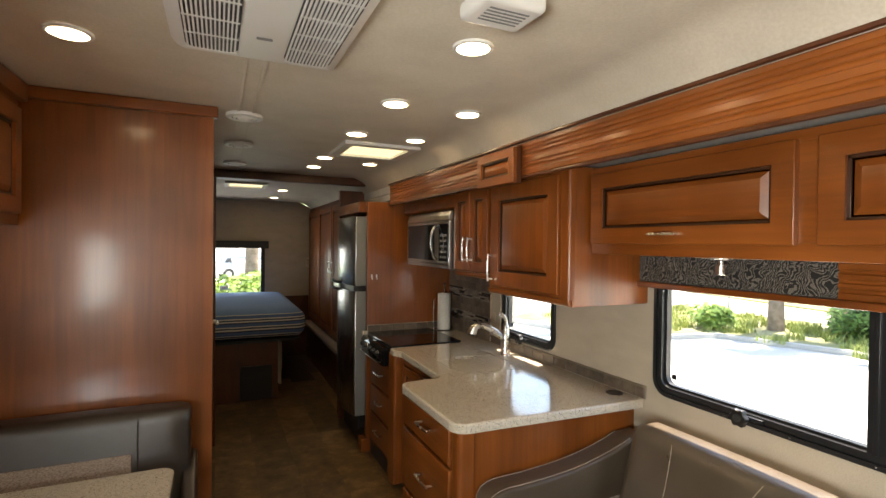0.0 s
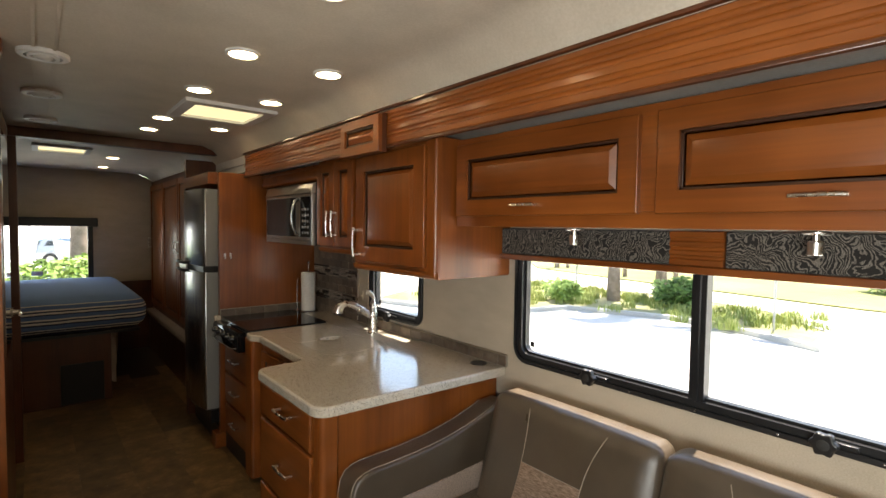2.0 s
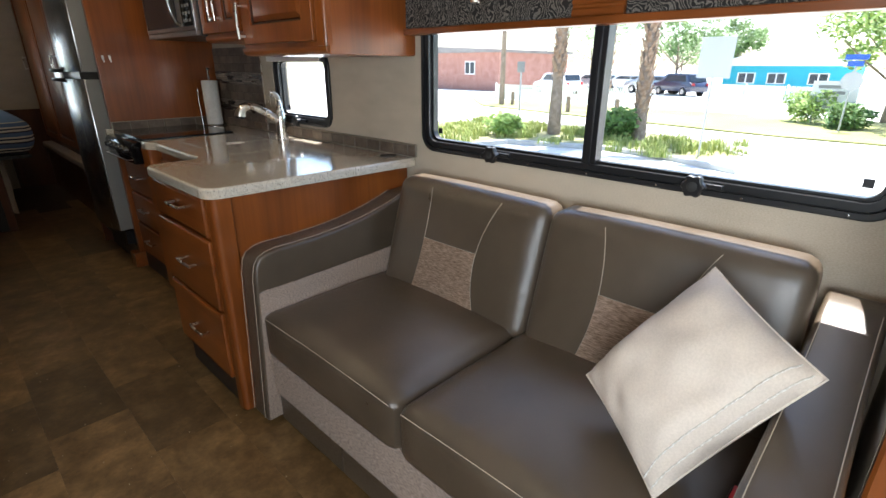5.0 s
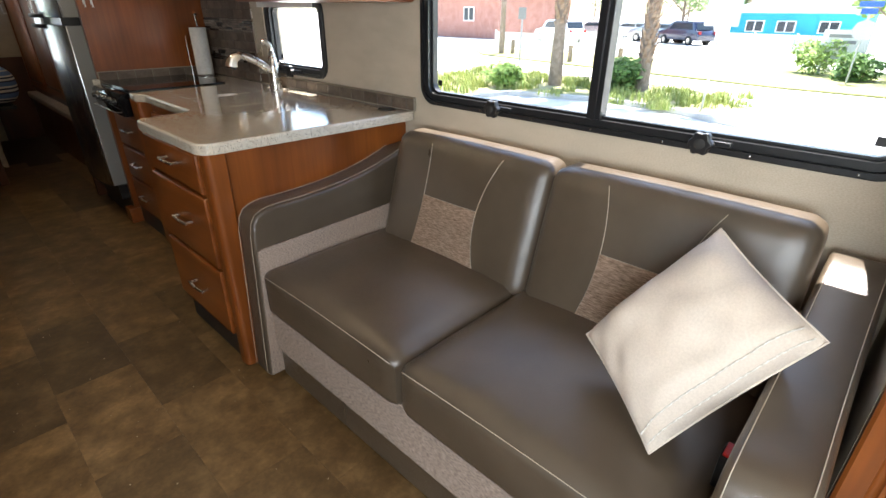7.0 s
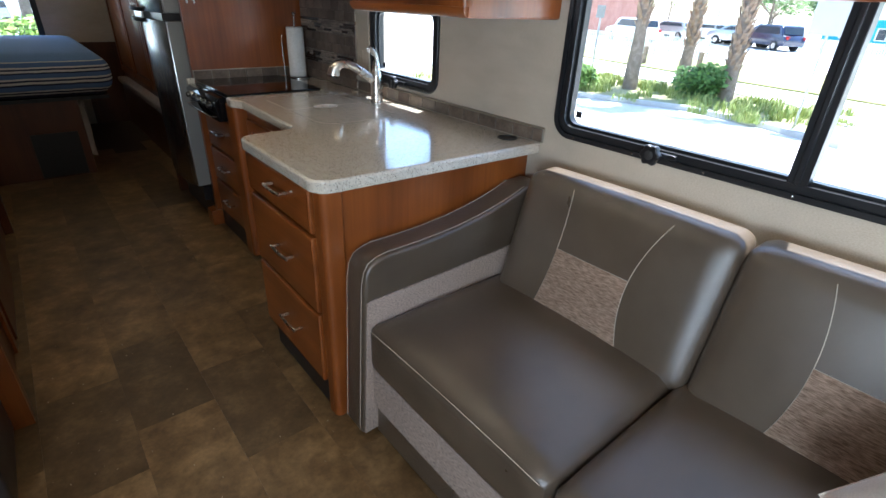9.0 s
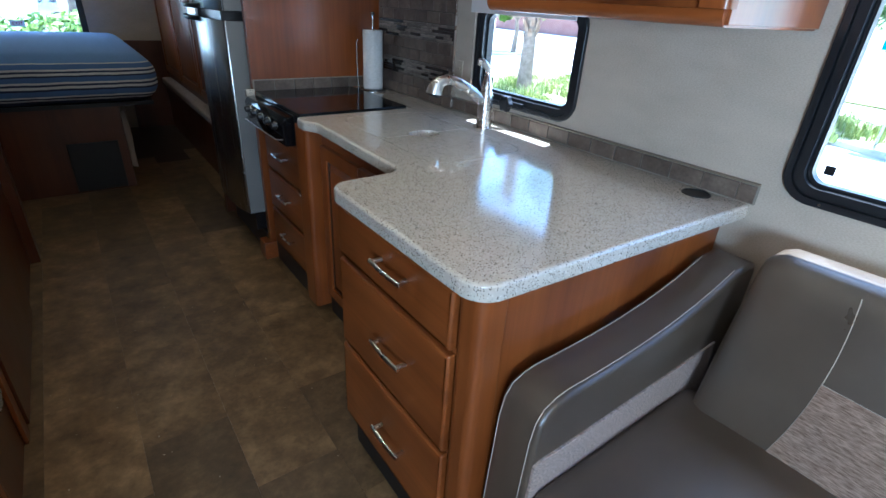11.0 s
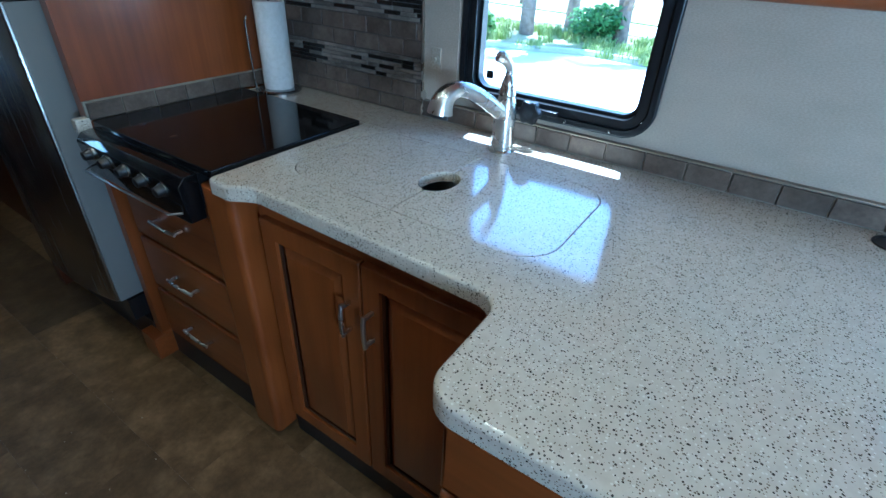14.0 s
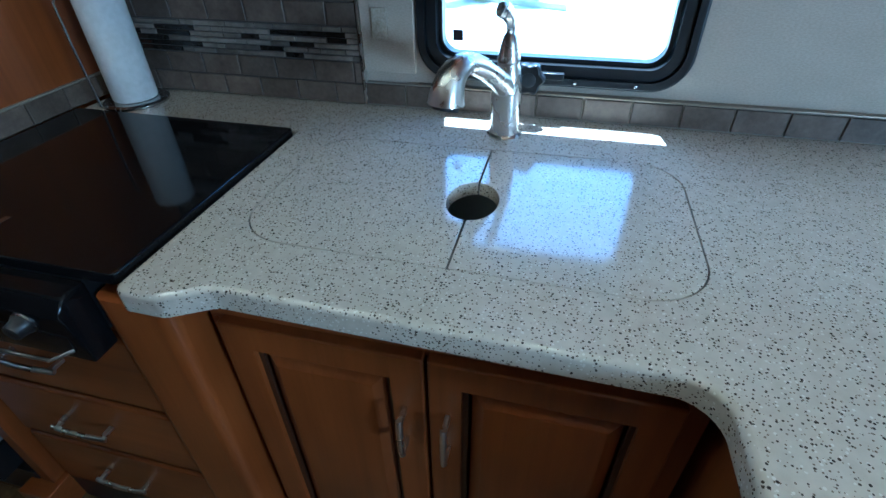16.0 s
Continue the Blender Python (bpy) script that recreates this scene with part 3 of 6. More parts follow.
def cover(y0, y1, side):
    """One half of the sink cover, with half of the finger hole in its inner edge."""
    g = 0.0022
    cx, rx, ry = 1.010, 0.060, 0.042
    arc = [math.pi * k / 14 for k in range(15)]
    if side < 0:
        pts = [(0.820 + g, y0 + g, 0.088), (1.215 - g, y0 + 0.004 + g, 0.088), (1.2075 - g, y1, 0)]
        pts += [(cx + rx * math.cos(a), y1 - ry * math.sin(a), 0) for a in arc] + [(0.824 + g, y1, 0)]
    else:
        pts = [(1.200 - g, y1 - g, 0.088), (0.828 + g, y1 - g, 0.088), (0.824 + g, y0, 0)]
        pts += [(cx - rx * math.cos(a), y0 + ry * math.sin(a), 0) for a in arc] + [(1.2075 - g, y0, 0)]
    pts = rounded(pts, 8)
    return plate(pts, [], 0.885, 0.9102, 0.0015, seg=2)


for y0, y1, s in ((2.248, 2.5965, -1), (2.5995, 2.945, 1)):
    solo("sink_cover", cover(y0, y1, s), STONE, (1.05, (y0 + y1) / 2, 0.885), "cream speckled sink cover board with half a finger hole", "sink cover", "sink cover boards")
bowl = thing("sink", (1.02, 2.6, 0.72), "stainless steel sink bowl under the cover boards", "sink")
part("bowl", box((0.84, 1.20, 2.24, 2.96, 0.71, 0.715), (0.836, 0.84, 2.24, 2.96, 0.71, 0.883), (1.20, 1.204, 2.24, 2.96, 0.71, 0.883), (0.84, 1.20, 2.236, 2.24, 0.71, 0.883), (0.84, 1.20, 2.96, 2.964, 0.71, 0.883)), STEEL_Y, bowl)
hole = thing("cable_grommet", (1.336, 1.718, 0.86), "black round cable grommet let into the worktop", "grommet")
part("cup", lathe((1.336, 1.718, 0.80), (0, 0, 1), [(0.030, 0), (0.034, 0.003), (0.0355, 0.1105)], 32), BLACK, hole)
part("rim", plate([(1.336 + 0.039 * math.cos(2 * math.pi * k / 32), 1.718 + 0.039 * math.sin(2 * math.pi * k / 32)) for k in range(32)], [[(1.336 + 0.033 * math.cos(2 * math.pi * k / 32), 1.718 + 0.033 * math.sin(2 * math.pi * k / 32)) for k in range(32)]], 0.911, 0.913, 0.001), BLACK, hole)

# faucet
tap = thing("faucet", (1.29, 2.586, 0.91), "brushed nickel pull-out kitchen faucet with a lever on top", "faucet")
fx, fy = 1.288, 2.586
part("base_ring", lathe((fx, fy, 0.910), (0, 0, 1), [(0.036, 0), (0.036, 0.003), (0.032, 0.007)], 32), NICKEL, tap)
part("body", lathe((fx, fy, 0.915), (0, 0, 1), [(0.031, 0), (0.0298, 0.05), (0.029, 0.09), (0.0275, 0.115), (0.0235, 0.132), (0.0195, 0.145)], 32), NICKEL, tap)
spout = []
for k in range(17):
    s = k / 16
    reach = 1 - (1 - s) ** 1.7
    spout.append((fx - 0.008 - 0.185 * reach, fy + 0.077 * reach, 0.99 + 0.10 * math.sin(math.pi * (0.06 + 0.78 * s))))
part("spout", sweep(spout, [0.0215 - 0.003 * math.sin(math.pi * k / 16) + (0.010 * max(0, (k - 8) / 8)) for k in range(17)], 18), NICKEL, tap)
part("spray_face", cyl(spout[-1], Vector(spout[-1]) + Vector((-0.003, 0.001, -0.010)), 0.024, 0.022), RUBBER, tap)
part("lever_hub", lathe((fx, fy, 1.056), (0, 0, 1), [(0.0195, 0), (0.0225, 0.003), (0.0225, 0.008), (0.020, 0.018), (0.0165, 0.034), (0.0125, 0.048), (0.008, 0.053)], 28), NICKEL, tap)
part("lever", sweep([(fx, fy, 1.095), (fx + 0.002, fy - 0.001, 1.115), (fx - 0.003, fy + 0.001, 1.132), (fx - 0.014, fy + 0.006, 1.146), (fx - 0.030, fy + 0.012, 1.155), (fx - 0.040, fy + 0.016, 1.156)], [0.0125, 0.0105, 0.0115, 0.0145, 0.0165, 0.013], 14, flat=0.6), NICKEL, tap)

# cooktop
hob = thing("cooktop", (0.95, 3.3, 0.80), "black built-in cooktop with a glass cover and a control panel", "cooktop")
part("glass_cover", plate(rounded([(0.70, 3.030, 0.008), (1.206, 3.030, 0.008), (1.206, 3.592, 0.008), (0.70, 3.592, 0.008)], 4), [], 0.900, 0.9175, 0.003), GLOSSBLACK, hob)
part("chassis", box((0.70, 1.205, 3.09, 3.59, 0.803, 0.899)), BLACK, hob)
part("control_panel", prism([(0.70, 0.775), (0.70, 0.898), (0.662, 0.896), (0.645, 0.875), (0.655, 0.775)], "y", 3.088, 3.592, 0.004), GLOSSBLACK, hob)
part("trim_bar", sweep([(0.652, 3.57, 0.800), (0.628, 3.55, 0.800), (0.626, 3.34, 0.800), (0.628, 3.13, 0.800), (0.652, 3.11, 0.800)], 0.0028, 10), STEEL_Y, hob)
for k, y in enumerate((3.16, 3.25, 3.34, 3.43, 3.52)):
    c = (0.647, y, 0.852)
    kn = part("knob", lathe(c, (-0.99, 0, -0.1), [(0.017, -0.004), (0.017, 0.006), (0.0145, 0.010), (0.013, 0.022), (0.010, 0.024)], 20), BLACK, hob)
    part("knob_ring", lathe(c, (-0.99, 0, -0.1), [(0.0190, -0.004), (0.0190, 0.003), (0.016, 0.004)], 20), STEEL, kn, "thin steel ring")
for y in (3.30, 3.46):
    part("cover_badge", box((0.765, 0.785, y, y + 0.012, 0.9176, 0.9182)), STEEL, hob)
part("corner_clip", box((0.66, 0.70, 3.595, 3.625, 0.885, 0.925), bev=0.004), STONE, hob, "cream end clip")

# microwave
mw = thing("microwave", (1.15, 3.04, 1.43), "stainless over-range microwave with a black glass door", "microwave")
part("case", box((0.965, 1.39, 2.682, 3.40, 1.435, 1.80), bev=0.004), BLACK, mw)
part("vent_hood", prism([(0.935, 1.735), (0.948, 1.790), (0.99, 1.805), (0.99, 1.735)], "y", 2.684, 3.398, 0.003), STEEL_Y, mw, "stainless sloped vent top")
door = part("door", plate([(2.686, 1.462), (3.396, 1.462), (3.396, 1.732), (2.686, 1.732)], [], 0.965, 0.94, 0.004, "x"), STEEL_Y, mw)
part("window", box((0.936, 0.9395, 2.905, 3.375, 1.482, 1.715)), GLOSSBLACK, door, "black glass window")
part("control_pad", box((0.936, 0.9395, 2.70, 2.83, 1.482, 1.715)), GLOSSBLACK, door, "black touch pad")
for r in range(5):
    for c in range(3):
        part("key", box((0.9352, 0.9362, 2.715 + 0.036 * c, 2.738 + 0.036 * c, 1.50 + 0.034 * r, 1.514 + 0.034 * r)), GREYSIDE, door)
part("handle", sweep([(0.94, 2.862, 1.705), (0.915, 2.862, 1.69), (0.898, 2.862, 1.64), (0.893, 2.862, 1.597), (0.898, 2.862, 1.554), (0.915, 2.862, 1.504), (0.94, 2.862, 1.489)], 0.0105, 14), STEEL, door, "curved stainless handle")
part("bottom_trim", box((0.942, 0.966, 2.686, 3.396, 1.437, 1.46), bev=0.002), STEEL_Y, mw)


def hung_cabinet(name, x, y0, y1, z0, z1, label):
    c = thing(name, (1.2, (y0 + y1) / 2, z0), label, "cabinet")
    part("body", box((x + 0.006, 1.396, y0, y1, z0 + 0.03, z1)), WOOD_Z, c)
    part("bottom_moulding", prism(rounded([(x - 0.004, z0 + 0.0295, 0), (x - 0.004, z0, 0.022), (1.396, z0, 0), (1.396, z0 + 0.0295, 0)][::1], 6), "y", y0 - 0.002, y1 + 0.002), WOOD_Y, c, "rounded cherry bottom moulding")
    part("top_moulding", box((x - 0.004, x + 0.005, y0, y1, z1 - 0.02, z1), bev=0.002), WOOD_Y, c)
    return c


tall = hung_cabinet("wall_cabinet", 0.967, 1.598, 2.245, 1.336, 1.912, "cherry wall cabinet with one raised-panel door over the sink")
part("end_panel", box((0.975, 1.396, 1.588, 1.5975, 1.34, 1.912), bev=0.002), WOOD_Z, tall, "plain cherry end panel")
part("corner_moulding", plate(rounded([(0.958, 1.590, 0.014), (0.99, 1.586, 0.003), (0.99, 1.645, 0.003), (0.958, 1.645, 0.003)], 5), [], 1.366, 1.912), WOOD_Z, tall)
raised_door(tall, "-x", 2.195, 1.382, 0.966, 0.545, 0.50, frame_w=0.072, handle=(0.022, 0.09, 0.14, True))
double = hung_cabinet("wall_cabinet", 0.985, 2.252, 2.678, 1.40, 1.912, "cherry wall cabinet with two narrow raised-panel doors beside the microwave")
raised_door(double, "-x", 2.668, 1.44, 0.984, 0.198, 0.45, frame_w=0.05, handle=(0.172, 0.12, 0.14, True))
raised_door(double, "-x", 2.465, 1.44, 0.984, 0.198, 0.45, frame_w=0.05, handle=(0.026, 0.12, 0.14, True))
over_mw = hung_cabinet("wall_cabinet", 0.99, 2.685, 3.61, 1.81, 1.90, "dark cherry filler cabinet over the microwave")

# small box cabinet on the header
small = thing("header_cabinet", (0.85, 1.96, 1.865), "small cherry cabinet with a tilted framed door on the header board", "cabinet")
part("body", box((0.842, 0.868, 1.805, 2.12, 1.860, 2.022), bev=0.002), SHADED_WOOD, small)
raised_door(small, "-x", 2.125, 1.860, 0.842, 0.325, 0.155, frame_w=0.04)

# tall refrigerator housing and refrigerator
housing = thing("fridge_housing", (1.0, 3.65, 0), "tall cherry wood housing panel beside the refrigerator", "cabinet")
part("side_panel", box((0.70, 1.396, 3.622, 3.66, 0.0, 1.905), bev=0.002), WOOD_Z, housing)
part("top_filler", box((0.64, 0.90, 3.664, 4.38, 1.825, 1.905), bev=0.003), WOOD_Y, housing)
part("back_panel", box((0.78, 1.396, 4.34, 4.39, 0.0, 1.905)), WOOD_Z, housing)
part("plinth", box((0.70, 0.80, 3.67, 4.33, 0.0, 0.13)), BLACK, housing)
fridge = thing("refrigerator", (0.9, 4.0, 0.13), "two-door stainless refrigerator with black handles", "refrigerator")
part("case", box((0.735, 1.39, 3.70, 4.32, 0.14, 1.80)), BLACK, fridge)


def fridge_door(z0, z1):
    pts = [(0.73, 3.715), (0.73, 4.315), (0.638, 4.315)]
    for k in range(13):
        s = k / 12
        y = 4.312 - 0.594 * s
        pts.append((0.628 - 0.034 * math.sin(math.pi * min(1, max(0, s))) ** 0.8 + 0.0 * s, y))
    pts.append((0.638, 3.715))
    return prism(pts, "z", z0, z1, 0.004)


for z0, z1, name in ((1.255, 1.795, "freezer_door"), (0.245, 1.215, "main_door")):
    d = part(name, fridge_door(z0, z1), STEEL, fridge, "brushed stainless door")
    part("door_edge", box((0.637, 0.731, 3.708, 3.7148, z0 + 0.002, z1 - 0.002)), GREYSIDE, d, "grey door edge")
part("handle_channel", box((0.618, 0.73, 3.712, 4.31, 1.216, 1.254)), BLACK, fridge, "black channel between the doors")
for z in (1.262, 1.205):
    part("handle", sweep([(0.60, 4.30, z), (0.572, 4.27, z), (0.566, 4.18, z), (0.575, 4.08, z), (0.60, 4.05, z)], 0.013, 10, flat=0.8), BLACK, fridge, "black cup handle")
part("handle_plate", box((0.585, 0.60, 4.08, 4.27, 1.195, 1.27), bev=0.003), STEEL_Y, fridge)
part("kick_plate", box((0.66, 0.735, 3.71, 4.31, 0.145, 0.235)), BLACK, fridge)

# backsplash
splash = structure("trim_backsplash_bed", box((1.385, 1.3965, 2.93, 3.60, 0.912, 1.40)), material("dark_grout", (0.10, 0.085, 0.07), 0.9), "grouted bed of the tiled backsplash")
structure("trim_switch_panel", box((1.3835, 1.3968, 2.805, 2.925, 0.99, 1.40), bev=0.002), WALLPAPER, "beige panel strip beside the window")
switch = thing("wall_switch", (1.38, 2.88, 1.09), "small beige wall switch plate beside the backsplash", "switch")
part("plate", box((1.379, 1.3834, 2.862, 2.898, 1.06, 1.125), bev=0.002), CREAM, switch)
part("toggle", box((1.374, 1.379, 2.876, 2.884, 1.086, 1.098), bev=0.001), CREAM, switch)

# paper towel
towel = thing("paper_towel_holder", (1.29, 3.50, 0.91), "white paper towel roll on an upright wire holder", "paper towel")
part("base", lathe((1.29, 3.50, 0.911), (0, 0, 1), [(0.075, 0), (0.075, 0.005), (0.07, 0.009)], 32), STEEL, towel)
part("rod", cyl((1.29, 3.50, 0.92), (1.29, 3.50, 1.27), 0.004), STEEL, towel)
part("finial", lathe((1.29, 3.50, 1.265), (0, 0, 1), [(0.004, 0), (0.011, 0.006), (0.009, 0.016), (0.002, 0.019)], 16), STEEL, towel)
part("arm", sweep([(1.225, 3.545, 0.915), (1.222, 3.548, 1.05), (1.222, 3.548, 1.14), (1.228, 3.544, 1.155)], 0.003, 8), STEEL, towel)
part("paper_roll", lathe((1.29, 3.50, 0.921), (0, 0, 1), [(0.049, 0), (0.051, 0.003), (0.051, 0.277), (0.049, 0.28), (0.02, 0.28), (0.02, 0.276)], 40), PAPER, towel)

# ---- overhead cabinets over the sofa ----
overhead = thing("overhead_cabinet", (1.25, 0.7, 1.555), "cherry overhead cabinet with two wide raised-panel flap doors above the sofa", "cabinet")
part("body", box((1.091, 1.396, -0.099, 1.586, 1.566, 1.902)), WOOD_Y, overhead)
part("face_frame", box((1.071, 1.090, -0.099, 1.586, 1.556, 1.604), (1.071, 1.090, -0.099, 1.586, 1.872, 1.905), (1.071, 1.090, 0.735, 0.80, 1.604, 1.872), (1.071, 1.090, 1.55, 1.586, 1.604, 1.872), bev=0.0015), WOOD_Y, overhead)
for y in (1.572, 0.741):
    raised_door(overhead, "-x", y, 1.597, 1.0705, 0.778, 0.282, frame_w=0.061, handle=(0.370, 0.036, 0.105, False))

valance = thing("window_valance", (1.37, 0.7, 1.43), "grey valance with black scrolling leaves and a cherry centre block", "valance")


def scrolled(name):
    """Grey cloth with black curling leaves woven into it."""
    m = woven(name, (0.10, 0.088, 0.075), (0.25, 0.222, 0.19), 1100, 0.9, 0.0006, (1, 2.2, 0.5))
    mp = coords(m)
    ground = bsdf(m).inputs["Base Color"].links[0].from_socket
    bend = noise_node(m, mp, 16, 1.0)
    shift = add(m, "ShaderNodeVectorMath")
    shift.operation = "MULTIPLY_ADD"
    join(m, bend, "Color", shift, 0)
    shift.inputs[1].default_value = (0.11, 0.11, 0.11)
    join(m, mp, "Vector", shift, 2)
    curl = add(m, "ShaderNodeTexWave", Scale=30.0, Distortion=9.0, Detail=2.5, Detail_Scale=1.6)
    curl.wave_type, curl.rings_direction = "RINGS", "SPHERICAL"
    m.node_tree.links.new(shift.outputs[0], curl.inputs["Vector"])
    leaf = ramp(m, curl, "Fac", [(0.34, (0, 0, 0)), (0.44, (1, 1, 1))])
    black = add(m, "ShaderNodeMix")
    black.data_type = "RGBA"
    m.node_tree.links.new(leaf.outputs["Color"], black.inputs[0])
    m.node_tree.links.new(ground, black.inputs[6])
    black.inputs[7].default_value = (0.018, 0.016, 0.014, 1)
    m.node_tree.links.new(black.outputs[2], bsdf(m).inputs["Base Color"])
    return m


LEAF = scrolled("scrolled_jacquard")
for y0, y1 in ((0.834, 1.612), (-0.099, 0.665)):
    part("fabric_panel", box((1.345, 1.39, y0, y1, 1.438, 1.550), bev=0.006, seg=3), LEAF, valance)
part("centre_block", prism(fluted(1.438, 1.550, 1.338, 0.05, (0.25, 0.5, 0.75)), "y", 0.667, 0.832), WOOD_Y, valance, "reeded cherry centre block")
part("lip", box((1.332, 1.392, -0.099, 1.625, 1.414, 1.4375), bev=0.004), WOOD_Y, valance, "cherry bottom lip")
part("end_block", box((1.33, 1.393, 1.6255, 1.66, 1.414, 1.552), bev=0.003), WOOD_Z, valance)


def puck(y):
    t = thing("reading_light", (1.25, y, 1.55), "brushed nickel swivel reading light under the overhead cabinet", "lamp", "reading lights")
    part("flange", lathe((1.25, y, 1.5515), (0, 0, -1), [(0.034, 0), (0.034, 0.003), (0.028, 0.007)], 28), NICKEL, t)
    part("neck", cyl((1.25, y, 1.546), (1.25, y, 1.528), 0.008), NICKEL, t)
    part("head", lathe((1.25, y, 1.530), (0, 0, -1), [(0.014, 0), (0.018, 0.004), (0.018, 0.035), (0.016, 0.037)], 24), NICKEL, t)
    return t


puck(1.14)
puck(0.42)
sensor = solo("detector", box((1.19, 1.26, -0.115, -0.03, 1.527, 1.5515), bev=0.005), WHITE, (1.22, -0.07, 1.527), "small white plastic box under the overhead cabinet", "detector")

# ---- sofa ----
sofa = thing("sofa", (0.9, 0.78, 0), "dark taupe leather two-seat sofa with tan tweed patches and pale stitching", "sofa")
part("base", box((0.585, 1.30, 0.055, 1.507, 0.125, 0.31)), GREYTWEED, sofa)
part("front_panel", box((0.566, 0.5845, 0.056, 1.506, 0.135, 0.315), bev=0.004), GREYTWEED, sofa, "grey-tan tweed front panel")
for y0, y1 in ((0.056, 0.47), (0.473, 1.10), (1.103, 1.506)):
    part("plinth", box((0.580, 0.615, y0, y1, 0.006, 0.132), bev=0.004), LEATHER, sofa, "dark leather lower panel")


def stitched(parent, pts, r=0.0011):
    return part("stitching", sweep(pts, r, 6), THREAD, parent, "pale stitching")


for y0, y1 in ((0.788, 1.508), (0.058, 0.782)):
    c = part("seat_cushion", cushion(0.548, 1.16, y0, y1, 0.300, 0.478, 0.035, (0.006, 0.004, 0.034)), LEATHER, sofa)
    n = 20
    stitched(c, [(0.551, y0 + 0.02 + (y1 - y0 - 0.04) * k / n, 0.460 + 0.006 * math.sin(math.pi * k / n)) for k in range(n + 1)])
BACK = Matrix.Translation((1.054, 0, 0.438)) @ Matrix(((1, 0, 0.275, 0), (0, 1, 0, 0), (0, 0, 0.961, 0), (0, 0, 0, 1)))


def seam_y(z, low, mid, high):
    """The waisted run of a seam up the back cushion: three heights, one curve."""
    a, b, c = 0.03, 0.256, 0.45
    return low * (z - b) * (z - c) / ((a - b) * (a - c)) + mid * (z - a) * (z - c) / ((b - a) * (b - c)) + high * (z - a) * (z - b) / ((c - a) * (c - b))


for y0, y1, left, right in ((0.762, 1.462, (1.283, 1.250, 1.266), (0.957, 0.994, 0.934)), (0.062, 0.756, (0.566, 0.531, 0.566), (0.270, 0.318, 0.252))):
    c = part("back_cushion", moved(cushion(0.0, 0.135, y0, y1, 0.0, 0.46, 0.04, (0.014, 0.004, 0.006)), BACK), LEATHER, sofa)
    top = 0.256

    def skin_x(y, z):
        u = 2 * (y - y0) / (y1 - y0) - 1
        v = 2 * z / 0.46 - 1
        return -0.014 * (1 - min(1, u * u)) * (1 - min(1, v * v)) - 0.0012

    bm, n = bmesh.new(), 8
    grid = []
    for i in range(n + 1):
        row = []
        for j in range(n + 1):
            z = 0.03 + (top - 0.03) * j / n
            y = seam_y(z, *right) + (seam_y(z, *left) - seam_y(z, *right)) * i / n
            row.append(bm.verts.new(BACK @ Vector((skin_x(y, z) - 0.001, y, z))))
        grid.append(row)
    for i in range(n):
        for j in range(n):
            bm.faces.new((grid[i][j], grid[i + 1][j], grid[i + 1][j + 1], grid[i][j + 1]))
    bmesh.ops.solidify(bm, geom=bm.faces[:], thickness=0.002)
    part("tweed_patch", bm, TWEED, c, "tan tweed patch")
    for side in (left, right):
        line = [(seam_y(0.02 + 0.425 * k / 16, *side), 0.02 + 0.425 * k / 16) for k in range(17)]
        stitched(c, [BACK @ Vector((skin_x(y, z), y, z)) for y, z in line])
    ya, yb = left[1], right[1]
    stitched(c, [BACK @ Vector((skin_x(yb + (ya - yb) * k / 8, top), yb + (ya - yb) * k / 8, top)) for k in range(9)], 0.001)
part("back_frame", prism([(1.19, 0.30), (1.30, 0.76), (1.375, 0.76), (1.375, 0.30)], "y", 0.07, 1.47, 0.01), LEATHER, sofa)


def arm(y0, y1, inner):
    out = [(0.524, 0.012), (0.552, 0.60), (0.558, 0.645), (0.575, 0.672), (0.605, 0.686)]
    for k in range(12):
        s = k / 11
        out.append((0.64 + 0.60 * s, 0.692 + 0.006 * s + 0.085 * s ** 2.6))
    out += [(1.33, 0.79), (1.345, 0.76), (1.345, 0.012)]
    a = part("arm", prism(out, "y", y0, y1, 0.012, 3), LEATHER, sofa)
    band = [(0.530, 0.02), (0.556, 0.545)] + [(0.572 + 0.67 * k / 10, 0.552 + 0.02 * (k / 10) ** 1.5) for k in range(11)] + [(1.25, 0.02)]
    s = 1 if inner > y0 else -1
    part("arm_panel", prism(band, "y", inner - s * 0.002, inner + s * 0.006, 0.002), GREYTWEED, a, "grey-tan microfibre inner panel")
    line = [(0.5185 + 0.028 * k / 6, (y0 + y1) / 2 - s * 0.042, 0.03 + 0.57 * k / 6) for k in range(7)] + [(p[0] - 0.002, (y0 + y1) / 2 - s * 0.042, p[1] + 0.004) for p in out[2:17]]
    stitched(a, [(x, y1 - 0.012 if s < 0 else y1 - 0.012, z) for x, y, z in line])
    stitched(a, [(x, y0 + 0.012, z) for x, y, z in line])
    return a


arm(1.512, 1.622, 1.512)
arm(-0.075, 0.048, 0.048)


